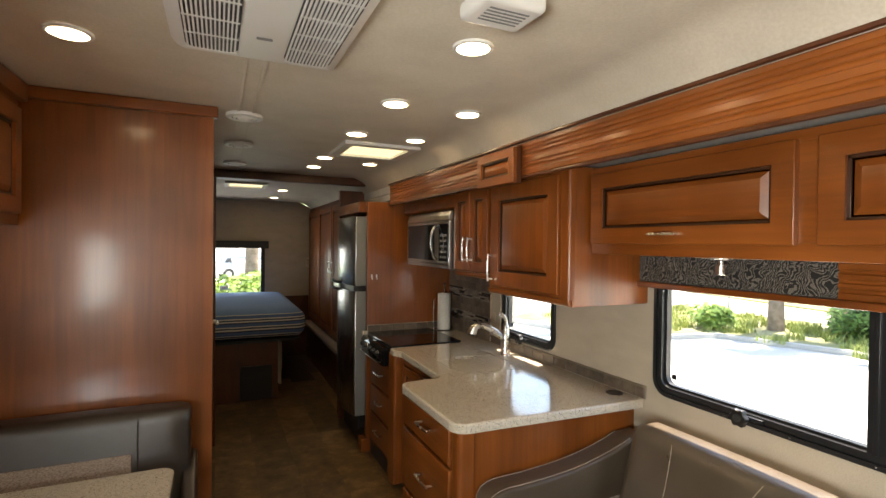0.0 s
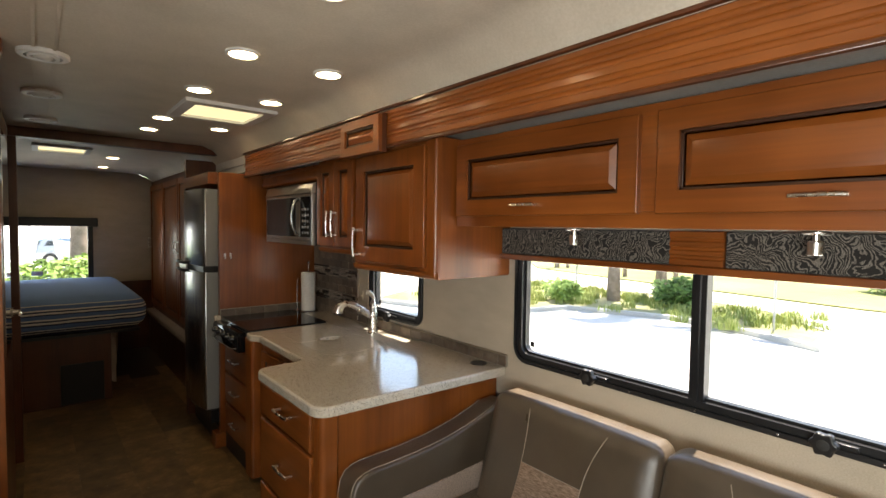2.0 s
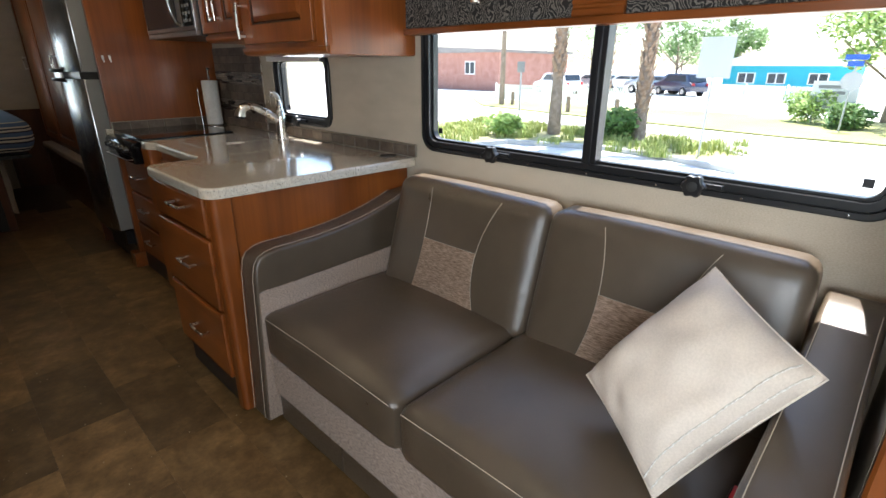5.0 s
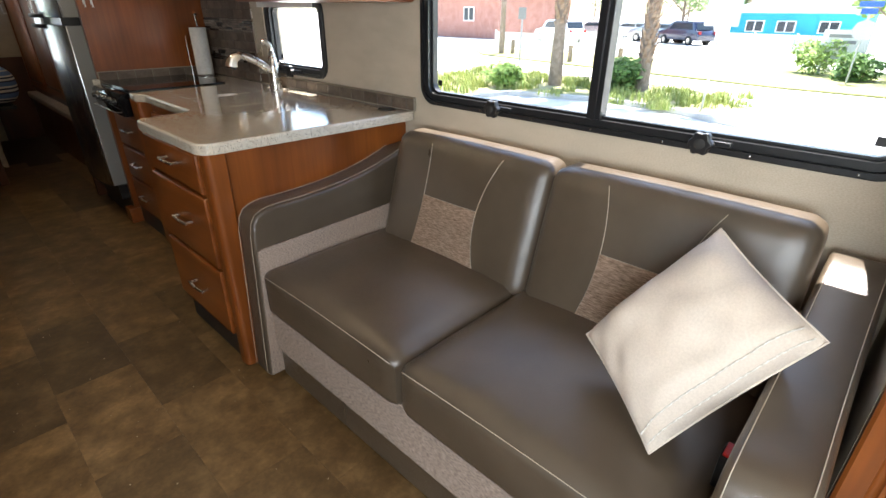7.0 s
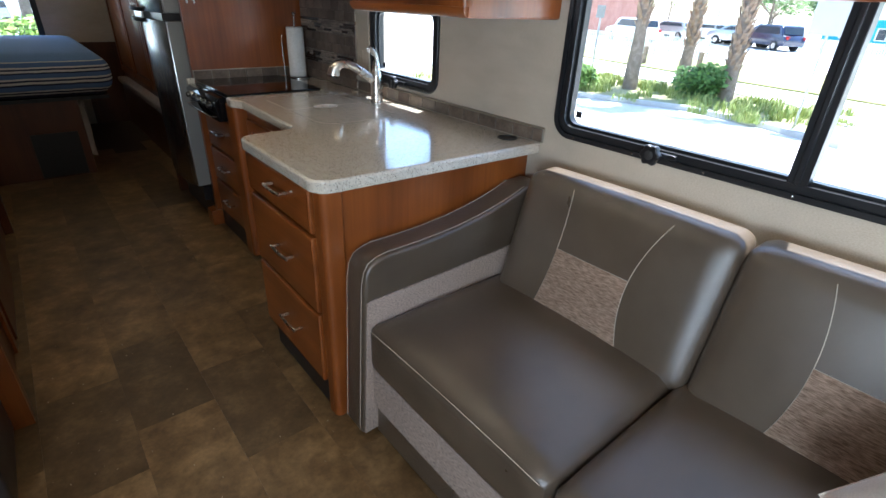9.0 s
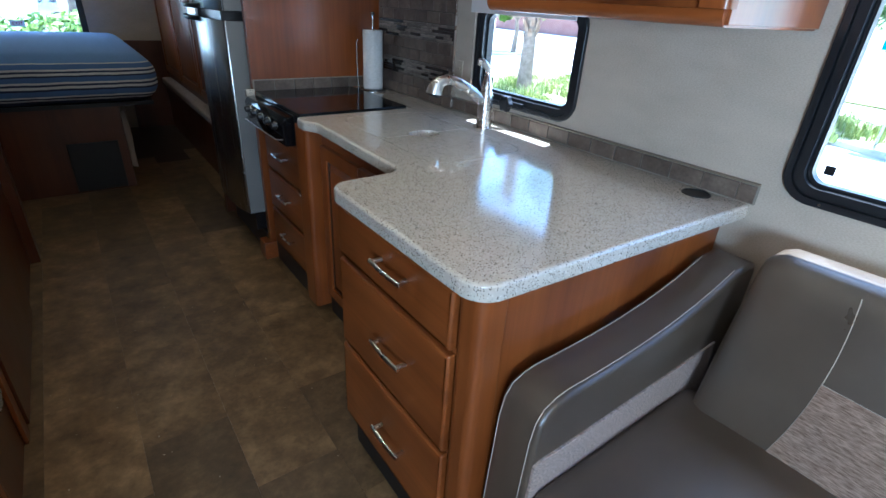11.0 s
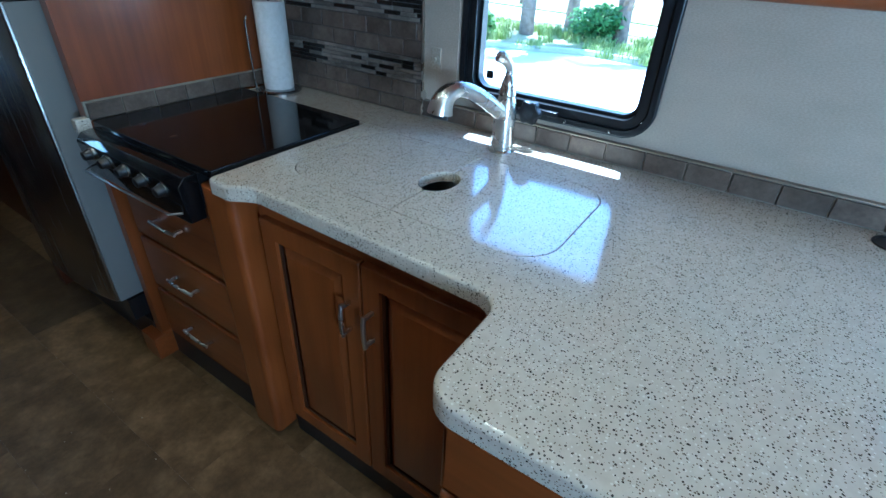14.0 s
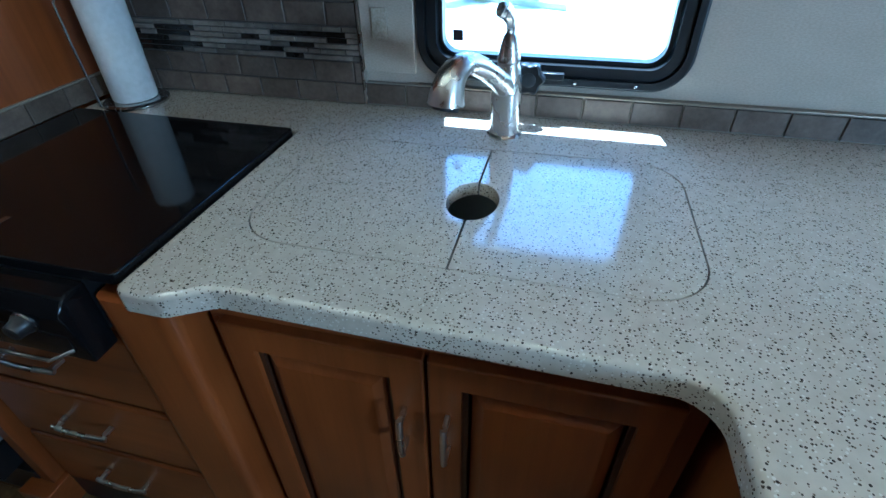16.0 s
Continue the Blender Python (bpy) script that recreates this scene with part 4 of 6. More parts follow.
def pillow():
    T, B, L, R = Vector((1.008, 0.241, 0.885)), Vector((0.690, 0.192, 0.492)), Vector((0.858, 0.412, 0.602)), Vector((0.850, -0.030, 0.812))
    c = (T + B + L + R) / 4
    e1, e2 = (T - B) / 2, (R - L) / 2
    nrm = e1.cross(e2).normalized()

    def skin(a, b, s, lift=0.0):
        pinch = 1 - 0.035 * (1 - a * a) * b * b - 0.035 * (1 - b * b) * a * a
        u, v = (a + b) / 2 * pinch, (a - b) / 2 * pinch
        h = 0.092 * ((1 - abs(a) ** 3.2) * (1 - abs(b) ** 3.2)) ** 0.62
        w = 0.017 * noise.noise(Vector((a * 1.7, b * 1.7, s))) + 0.006 * noise.noise(Vector((a * 4.5, b * 3.0, s + 4)))
        crease = 0.009 * math.sin(9 * (a - b) + 2) * max(0, abs(a) - 0.55) * 2
        edge = (1 - a ** 6) * (1 - b ** 6)
        return c + e1 * u * 0.975 + e2 * v * 0.975 + nrm * (s * (h + lift) + (w + crease) * edge)

    bm, n = bmesh.new(), 34
    for s in (1, -1):
        g = [[bm.verts.new(skin(-1 + 2 * i / n, -1 + 2 * j / n, s)) for j in range(n + 1)] for i in range(n + 1)]
        for i in range(n):
            for j in range(n):
                bm.faces.new((g[i][j], g[i + 1][j], g[i + 1][j + 1], g[i][j + 1]))
    bmesh.ops.remove_doubles(bm, verts=bm.verts, dist=0.0006)
    t = thing("throw_pillow", tuple(B), "cream square throw pillow with lace edging leaning on the sofa", "pillow")
    p = part("cover", bm, LINEN, t)
    rim = [skin(-1, -1 + 2 * k / 20, 1) for k in range(21)] + [skin(-1 + 2 * k / 20, 1, 1) for k in range(1, 21)] + [skin(1, 1 - 2 * k / 20, 1) for k in range(1, 21)] + [skin(1 - 2 * k / 20, -1, 1) for k in range(1, 21)]
    part("piping", sweep(rim, 0.0022, 8), LINEN, p, "cream corded edge")
    front = 1 if nrm.x < 0 else -1
    for b0 in (-0.93, -0.80):
        part("lace_trim", sweep([skin(-0.95 + 1.9 * k / 60, b0 + 0.003 * math.sin(1.9 * k), front, 0.0008) for k in range(61)], 0.0022, 6, flat=0.5), LACE, p, "white lace trim")
    return t


LACE = woven("white_lace", (0.62, 0.57, 0.50), (0.84, 0.80, 0.74), 520, 0.95, 0.001)
pillow()

# ---- left side ----
BATH_X = -0.395
# These panels carry their shade in the darkened cherry colour.
structure("wall_bathroom", box((LEFT_X, BATH_X, 2.29, 4.24, 0, CEIL - 0.002)), SHADED_WOOD, "shade-darkened cherry panelled bathroom compartment")
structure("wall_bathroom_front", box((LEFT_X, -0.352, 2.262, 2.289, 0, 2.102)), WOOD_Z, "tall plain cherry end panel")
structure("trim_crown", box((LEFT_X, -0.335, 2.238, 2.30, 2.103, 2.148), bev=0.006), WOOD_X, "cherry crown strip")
structure("trim_bedroom_header", box((-0.39, 1.24, 4.16, 4.24, 2.085, 2.148), bev=0.003), SHADED_WOOD, "shade-darkened wood header at the bedroom doorway")
structure("trim_doorway_post", box((BATH_X, -0.35, 4.16, 4.24, 0.0, 2.084), bev=0.004), SHADED_WOOD, "shade-darkened wood doorway post")
structure("trim_end_post", box((BATH_X, -0.352, 2.291, 2.34, 0.0, 2.102), bev=0.008), SHADED_WOOD, "rounded shade-darkened wood edge post")
door_1 = thing("door_1", (BATH_X, 3.2, 0.0), "closed shade-darkened cherry bathroom door with a mirror panel and lever handle", "door")
door_1["kind"] = "structure"
part("door_leaf", box((BATH_X + 0.002, BATH_X + 0.022, 2.82, 3.58, 0.03, 2.03), bev=0.003), SHADED_WOOD, door_1)
mirror = material("mirror_silver", (0.9, 0.9, 0.9), 0.02, 1.0)
part("mirror", box((BATH_X + 0.0225, BATH_X + 0.026, 2.90, 3.44, 0.95, 1.95), bev=0.001), mirror, door_1, "silvered mirror panel")
lev = part("handle_rose", lathe((BATH_X + 0.022, 3.50, 1.07), (1, 0, 0), [(0.026, 0), (0.026, 0.006), (0.014, 0.010), (0.009, 0.04)], 24), NICKEL, door_1, "nickel handle")
part("lever", sweep([(BATH_X + 0.058, 3.50, 1.07), (BATH_X + 0.062, 3.48, 1.07), (BATH_X + 0.062, 3.40, 1.068)], 0.008, 10), NICKEL, lev)
part("door_frame", box((BATH_X + 0.001, BATH_X + 0.014, 2.76, 2.815, 0.0, 2.08), (BATH_X + 0.001, BATH_X + 0.014, 3.585, 3.64, 0.0, 2.08), (BATH_X + 0.001, BATH_X + 0.014, 2.815, 3.585, 2.035, 2.08), bev=0.003), WOOD_Z, door_1)

pull = thing("cabinet_pull", (BATH_X, 2.70, 0.24), "oval chrome recessed pull on the shade-darkened cherry panel", "pull")
ring_yz = [(2.70 + 0.052 * math.cos(2 * math.pi * k / 32), 0.24 + 0.026 * math.sin(2 * math.pi * k / 32)) for k in range(32)]
part("ring", plate(ring_yz, [inset(ring_yz, 0.008)], BATH_X, BATH_X + 0.008, 0.003, "x"), NICKEL, pull)
part("cup", plate(inset(ring_yz, 0.0085), [], BATH_X, BATH_X + 0.002, 0.0, "x"), GREYSIDE, pull, "dull grey cup")

bench = thing("dinette_bench", (-0.85, 2.1, 0), "dark leather dinette bench on a cherry base with a vent grille", "bench")
base = part("base", box((-1.26, -0.458, 1.90, 2.255, 0.0, 0.36)), WOOD_X, bench)
grille = part("vent_grille", box((-0.90, -0.53, 1.893, 1.8995, 0.05, 0.24), bev=0.002), WHITE, base, "cream louvred vent grille")
part("louvre", box(*[(-0.88, -0.55, 1.8905, 1.8935, 0.07 + 0.02 * k, 0.08 + 0.02 * k) for k in range(8)]), GREYSIDE, base)
part("seat_cushion", cushion(-1.26, -0.46, 1.84, 2.13, 0.361, 0.48, 0.03, (0, 0, 0.012)), LEATHER, bench)
bc = part("back_cushion", cushion(-1.26, -0.425, 2.125, 2.258, 0.481, 0.945, 0.035, (0, 0.012, 0.004)), BLACKLEATHER, bench)
part("seam", sweep([(-0.60, 2.118, 0.50 + 0.42 * k / 8) for k in range(9)], 0.002, 6), BLACK, bc)
part("trim_band", box((-1.24, -0.62, 2.112, 2.118, 0.70, 0.80), bev=0.002), GREYTWEED, bc, "grey-tan band across the backrest")
part("end_panel", prism([(1.865, 0.02), (2.255, 0.02), (2.255, 0.74), (2.12, 0.70), (2.00, 0.56), (1.90, 0.47), (1.868, 0.40)], "x", -0.455, -0.405, 0.012, 3), BLACKLEATHER, bench, "dark leather end panel")
table = thing("dinette_table", (-0.85, 1.5, 0), "cream speckled dinette table with rounded corners", "table")
part("tabletop", plate(rounded([(-1.25, 1.0, 0.02), (-0.47, 1.0, 0.05), (-0.47, 2.04, 0.05), (-1.25, 2.04, 0.02)]), [], 0.735, 0.765, 0.008), STONE, table)
part("leg", cyl((-0.9, 1.5, 0.0), (-0.9, 1.5, 0.735), 0.03), STEEL, table)
left_over = thing("overhead_cabinet", (-1.1, 1.6, 1.6), "cherry overhead cabinet with a framed door above the dinette", "cabinet")
part("body", box((LEFT_X + 0.002, -0.985, 0.3, 2.236, 1.64, 2.08)), WOOD_Y, left_over)
part("crown", box((LEFT_X + 0.002, -0.955, 0.3, 2.236, 2.081, 2.147), bev=0.006), WOOD_Y, left_over)
raised_door(left_over, "+x", 1.42, 1.68, -0.984, 0.78, 0.37)

# ---- bedroom ----


def striped():
    m = material("striped_bed_cover", (0.16, 0.2, 0.3), 0.95)
    mp = coords(m)
    sep = add(m, "ShaderNodeSeparateXYZ")
    join(m, mp, "Vector", sep, "Vector")
    n = noise_node(m, mp, 8, 2)
    wob = add(m, "ShaderNodeMath")
    wob.operation = "MULTIPLY_ADD"
    join(m, n, "Fac", wob, 0)
    wob.inputs[1].default_value = 0.012
    join(m, sep, "Z", wob, 2)
    rng = add(m, "ShaderNodeMapRange", From_Min=0.606, From_Max=0.926)
    join(m, wob, "Value", rng, "Value")
    navy, white, blue, grey = (0.035, 0.05, 0.10), (0.72, 0.70, 0.66), (0.11, 0.19, 0.40), (0.20, 0.33, 0.60)
    stops = [(0.0, navy), (0.13, white), (0.165, navy), (0.20, white), (0.235, blue), (0.34, navy), (0.38, white), (0.43, navy), (0.47, white), (0.51, blue), (0.60, navy), (0.63, white), (0.675, navy), (0.71, white), (0.745, blue), (0.83, white), (0.85, grey)]
    r = ramp(m, rng, "Result", stops)
    r.color_ramp.interpolation = "CONSTANT"
    weave = noise_node(m, coords(m, (1, 1, 3)), 160, 3)
    c2 = ramp(m, weave, "Fac", [(0.3, (0.8, 0.8, 0.8)), (0.7, (1.08, 1.08, 1.08))])
    x = mix(m, (r, "Color"), (c2, "Color"), 1.0, "MULTIPLY")
    paint(m, x, 2)
    bump(m, weave, "Fac", 0.4, 0.001)
    return m


bed = thing("bed", (-0.1, 6.1, 0), "bed with a blue white-striped cover on a shade-darkened wooden platform", "bed")
part("platform", box((-0.47, 0.225, 5.20, 7.08, 0, 0.585), bev=0.003), SHADED_WOOD, bed)
part("slat_base", box((-0.80, 0.44, 5.17, 7.08, 0.586, 0.612)), BLACK, bed)
part("mattress_with_cover", cushion(-0.84, 0.495, 5.11, 7.085, 0.613, 0.912, 0.125, (0.010, 0.012, 0.030), 26), striped(), bed, "blue and white striped bed cover")
part("vent", box((-0.13, 0.17, 5.193, 5.1995, 0.012, 0.35), bev=0.004), BLACK, bed, "black vent opening")


def hanging_cloth():
    bm, n, k = bmesh.new(), 10, 14
    g = []
    for i in range(n + 1):
        row = []
        for j in range(k + 1):
            u, v = i / n, j / k
            w = 0.16 * (0.35 + 0.65 * math.sin(math.pi * min(1, 0.25 + v * 0.8)))
            row.append(bm.verts.new((0.245 + 0.02 * math.sin(9 * u + 3 * v), 5.22 + w * (u - 0.1), 0.58 - 0.40 * v - 0.05 * math.sin(3 * u))))
        g.append(row)
    for i in range(n):
        for j in range(k):
            bm.faces.new((g[i][j], g[i + 1][j], g[i + 1][j + 1], g[i][j + 1]))
    bmesh.ops.solidify(bm, geom=bm.faces[:], thickness=0.004)
    return bm


solo("hanging_sheet", hanging_cloth(), LINEN, (0.25, 5.25, 0.2), "corner of a cream sheet hanging down beside the bed base", "sheet")
structure("baseboard_wainscot", box((0.47, 1.24, 7.075, 7.099, 0.0, 0.84), bev=0.002), SHADED_WOOD, "shade-darkened wood wainscot on the rear wall")
ward = thing("wardrobe", (1.0, 6.0, 0), "shade-darkened cherry bedroom wardrobe with framed doors", "wardrobe")
part("body", box((0.845, 1.238, 4.75, 7.07, 0.50, 2.055)), SHADED_WOOD, ward)
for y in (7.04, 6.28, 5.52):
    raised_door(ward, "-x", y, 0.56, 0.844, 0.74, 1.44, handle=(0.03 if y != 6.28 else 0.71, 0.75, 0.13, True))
ledge = thing("bedside_ledge", (1.0, 6.0, 0), "low shade-darkened wood ledge with a beige padded top", "bench")
part("box", box((0.80, 1.238, 4.75, 7.07, 0.0, 0.43)), SHADED_WOOD, ledge)
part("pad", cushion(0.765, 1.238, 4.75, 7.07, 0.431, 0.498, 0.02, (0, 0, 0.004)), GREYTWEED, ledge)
structure("wall_fridge_back", box((0.66, 1.24, 4.395, 4.45, 0.0, 2.06)), SHADED_WOOD, "shade-darkened wood partition behind the refrigerator")
win3 = thing("window_3", (-0.2, REAR_Y, BW[2]), "black-framed bedroom exit window with a roller shade rail", "window")
win3["kind"] = "structure"
part("window_frame", plate([(BW[0] - 0.03, BW[2] - 0.03), (BW[1] + 0.03, BW[2] - 0.03), (BW[1] + 0.03, BW[3] + 0.03), (BW[0] - 0.03, BW[3] + 0.03)], [[(BW[0] + 0.02, BW[2] + 0.02), (BW[1] - 0.02, BW[2] + 0.02), (BW[1] - 0.02, BW[3] - 0.02), (BW[0] + 0.02, BW[3] - 0.02)]], REAR_Y + 0.04, REAR_Y - 0.012, 0.003, "y"), BLACKALU, win3)
g3 = part("pane", box((BW[0] + 0.015, BW[1] - 0.015, REAR_Y + 0.02, REAR_Y + 0.024, BW[2] + 0.015, BW[3] - 0.015)), GLASS, win3)
g3.visible_shadow = False
part("release_bar", box((-0.42, -0.28, REAR_Y - 0.02, REAR_Y - 0.0125, BW[2] - 0.018, BW[2] + 0.006), bev=0.003), material("red_plastic", (0.5, 0.03, 0.025), 0.4), win3, "red emergency release")
part("shade_roll", box((-0.70, 0.29, REAR_Y - 0.075, REAR_Y - 0.013, 1.50, 1.60), bev=0.01), BLACKALU, win3, "black roller shade cassette")


def letters(text, size, mat, m, parent, name="lettering"):
    c = bpy.data.curves.new(name, "FONT")
    c.body, c.size, c.align_x, c.align_y, c.extrude = text, size, "CENTER", "CENTER", 0.0004
    tmp = bpy.data.objects.new(name, c)
    scene.collection.objects.link(tmp)
    dg = bpy.context.evaluated_depsgraph_get()
    me = bpy.data.meshes.new_from_object(tmp.evaluated_get(dg))
    bpy.data.objects.remove(tmp)
    bm = bmesh.new()
    bm.from_mesh(me)
    moved(bm, m)
    return part(name, bm, mat, parent)


RED = material("red_print", (0.45, 0.03, 0.03), 0.6)
st = part("exit_sticker", box((-0.315, -0.215, REAR_Y + 0.0185, REAR_Y + 0.0195, 0.945, 0.995)), WHITE, g3, "white exit sticker with red letters")
letters("EXIT", 0.038, RED, pose(-0.265, REAR_Y + 0.0178, 0.970, 90, 0, 0), g3)

# ---- ceiling fittings ----


def downlight(x, y, z=CEIL):
    t = thing("downlight", (x, y, z), "small round recessed ceiling light with a white rim, switched on", "ceiling light", "recessed ceiling lights")
    part("rim", plate([(x + 0.058 * math.cos(2 * math.pi * k / 32), y + 0.058 * math.sin(2 * math.pi * k / 32)) for k in range(32)], [[(x + 0.047 * math.cos(2 * math.pi * k / 32), y + 0.047 * math.sin(2 * math.pi * k / 32)) for k in range(32)]], z - 0.001, z - 0.009, 0.004), WHITE, t)
    part("diffuser", lathe((x, y, z - 0.001), (0, 0, -1), [(0.0465, 0), (0.0465, 0.005), (0.03, 0.008)], 28), WARM, t, "warm glowing diffuser")
    lamp = new("downlight_lamp", bpy.data.lights.new("downlight_lamp", "AREA"))
    lamp.data.shape, lamp.data.size, lamp.data.energy, lamp.data.color = "DISK", 0.08, DOWN_WATTS, (1.0, 0.78, 0.5)
    lamp.matrix_world = look((x, y, z - 0.014), (x, y, 0))
    return t


DOWN_WATTS = 0.08
for x, y in ((0.32, 1.235), (0.305, 1.86), (0.635, 1.87), (0.305, 2.46), (0.63, 2.47), (0.295, 3.23), (0.297, 3.66), (0.633, 3.36), (-0.70, 1.625), (0.29, 5.5), (0.30, 6.47)):
    downlight(x, y)

hatch = thing("roof_vent", (0.51, 2.86, CEIL), "square ceiling roof vent with a white frame and a yellowed cover", "roof vent")
part("frame", plate([(0.29, 2.64), (0.73, 2.64), (0.73, 3.08), (0.29, 3.08)], [[(0.345, 2.695), (0.675, 2.695), (0.675, 3.025), (0.345, 3.025)]], CEIL - 0.001, CEIL - 0.02, 0.006), WHITE, hatch)
# Yellowed plastic; weak emission stands in for daylight through the vent covers.
YELLOW_GLOW = material("yellowed_plastic_daylight_glow", (0.72, 0.66, 0.42), 0.5)
bsdf(YELLOW_GLOW).inputs["Emission Color"].default_value, bsdf(YELLOW_GLOW).inputs["Emission Strength"].default_value = (1.0, 0.9, 0.55, 1), 0.28
part("cover", box((0.346, 0.674, 2.696, 3.024, CEIL - 0.006, CEIL - 0.002)), YELLOW_GLOW, hatch, "yellowed plastic cover with daylight put in as glow")


def round_vent(x, y):
    t = thing("ceiling_register", (x, y, CEIL), "round white plastic ceiling air register", "air vent", "round ceiling registers")
    ring = lambda r: [(x + r * math.cos(2 * math.pi * k / 36), y + r * math.sin(2 * math.pi * k / 36)) for k in range(36)]
    part("outer_ring", plate(ring(0.076), [ring(0.055)], CEIL - 0.001, CEIL - 0.016, 0.005), WHITE, t)
    part("inner_ring", plate(ring(0.046), [ring(0.036)], CEIL - 0.004, CEIL - 0.02, 0.003), WHITE, t)
    part("core", lathe((x, y, CEIL - 0.003), (0, 0, -1), [(0.027, 0), (0.027, 0.016), (0.02, 0.02)], 24), WHITE, t)
    part("backing", lathe((x, y, CEIL - 0.001), (0, 0, -1), [(0.0545, 0), (0.0545, 0.001)], 32), GREYSIDE, t)
    part("spoke", box((x - 0.055, x + 0.055, y - 0.004, y + 0.004, CEIL - 0.012, CEIL - 0.005), (x - 0.004, x + 0.004, y - 0.055, y + 0.055, CEIL - 0.012, CEIL - 0.005)), WHITE, t)
    return t


for y in (2.34, 3.02, 3.76):
    round_vent(-0.23, y)
structure("trim_ceiling_seam", box((-0.262, -0.252, 1.55, 4.155, CEIL - 0.005, CEIL - 0.001), (-0.205, -0.195, 1.55, 4.155, CEIL - 0.005, CEIL - 0.001)), CEILING, "pale ceiling seam strips")

ac = thing("ceiling_air_conditioner", (-0.22, 1.25, CEIL), "white plastic ceiling air conditioner with two slatted grilles", "air conditioner")
part("housing", prism([(-0.455, CEIL - 0.001), (0.005, CEIL - 0.001), (-0.012, CEIL - 0.022), (-0.03, CEIL - 0.03), (-0.42, CEIL - 0.03), (-0.438, CEIL - 0.022)], "y", 0.90, 1.535, 0.008, 3), WHITE, ac)
for x0, x1 in ((-0.415, -0.285), (-0.165, -0.035)):
    gr = part("intake_grille", plate(rounded([(x0, 0.96, 0.03), (x1, 0.96, 0.03), (x1, 1.50, 0.03), (x0, 1.50, 0.03)], 5), [], CEIL - 0.0303, CEIL - 0.032), BLACK, ac, "dark intake opening")
    for k in range(13):
        xs = x0 + 0.004 + 0.0096 * k
        part("slat", box((xs, xs + 0.0042, 0.972, 1.488, CEIL - 0.0375, CEIL - 0.0322)), WHITE, gr)
    for k in range(6):
        ym = 0.965 + 0.104 * k
        part("rib", box((x0 + 0.002, x1 - 0.002, ym, ym + 0.008, CEIL - 0.0385, CEIL - 0.0376)), WHITE, gr)
part("badge", box((-0.245, -0.205, 1.36, 1.375, CEIL - 0.0318, CEIL - 0.0302), bev=0.0005, seg=1), GREYSIDE, ac, "small grey badge")
for k in range(6):
    part("louvre_slot", box((-0.31 + 0.032 * k, -0.29 + 0.032 * k, 1.5335, 1.537, CEIL - 0.022, CEIL - 0.012)), BLACK, ac)
det = thing("smoke_detector", (0.24, 1.0, CEIL), "white box-shaped ceiling detector", "detector")
part("case", box((0.17, 0.33, 0.90, 1.03, CEIL - 0.045, CEIL - 0.001), bev=0.014, seg=3), WHITE, det)
part("slots", box(*[(0.20, 0.30, 0.93 + 0.014 * k, 0.935 + 0.014 * k, CEIL - 0.0465, CEIL - 0.0452) for k in range(5)]), GREYSIDE, det)
bv = thing("ceiling_vent", (-0.05, 5.18, CEIL), "square white bedroom ceiling vent", "air vent")
part("frame", plate([(-0.28, 4.95), (0.10, 4.95), (0.10, 5.35), (-0.28, 5.35)], [[(-0.24, 4.99), (0.06, 4.99), (0.06, 5.31), (-0.24, 5.31)]], CEIL - 0.001, CEIL - 0.018, 0.005), WHITE, bv)
# Same cover with the daylight glow put into its material.
part("cover", box((-0.239, 0.059, 4.991, 5.309, CEIL - 0.006, CEIL - 0.002)), YELLOW_GLOW, bv)

# ---- small things ----
shade = thing("roller_shade", (1.36, 2.5, 1.31), "rolled-up cream window shade above the kitchen window", "window shade")
part("roll", cyl((1.368, 2.25, 1.372), (1.368, 2.79, 1.372), 0.022), WHITE, shade)
part("hem_bar", box((1.346, 1.352, 2.25, 2.79, 1.318, 1.368), bev=0.002), WHITE, shade)
hook = thing("wall_hook", (1.395, -0.055, 0.95), "small clear wall hook beside the window", "hook")
part("plate", lathe((1.3995, -0.055, 0.965), (-1, 0, 0), [(0.013, 0), (0.013, 0.002), (0.011, 0.003)], 18), CREAM, hook)
part("peg", sweep([(1.396, -0.055, 0.955), (1.385, -0.055, 0.94), (1.388, -0.055, 0.93), (1.394, -0.055, 0.93)], 0.003, 8), CREAM, hook)
buckle = thing("seat_belt", (0.75, 0.08, 0.48), "red seat belt buckle between the sofa cushion and arm", "seat belt")
part("buckle", box((0.74, 0.79, 0.052, 0.072, 0.47, 0.55), bev=0.004), BLACK, buckle)
part("button", box((0.745, 0.785, 0.056, 0.068, 0.5502, 0.556), bev=0.001), material("red_button", (0.55, 0.02, 0.02), 0.4), buckle)
cloth = solo("blue_cloth", cushion(0.93, 1.06, 1.6225, 1.649, 0.58, 0.668, 0.016, (0.004, 0.001, 0.008)), woven("blue_nylon", (0.02, 0.10, 0.34), (0.03, 0.15, 0.45), 300, 0.45), (1.0, 1.63, 0.58), "blue nylon bag tucked between the sofa arm and the cabinet", "bag")

for x in (0.735, 0.772):
    pg = thing("wall_hook", (x, 3.62, 1.33), "small white wall peg on the cherry panel", "hook", "small pegs")
    part("peg", sweep([(x, 3.6215, 1.335), (x, 3.612, 1.333), (x, 3.608, 1.322), (x, 3.612, 1.312)], 0.004, 8), WHITE, pg)
    part("plate", box((x - 0.006, x + 0.006, 3.6185, 3.6218, 1.325, 1.35), bev=0.001), WHITE, pg)

# ---- tiles ----
tile_meshes = {}


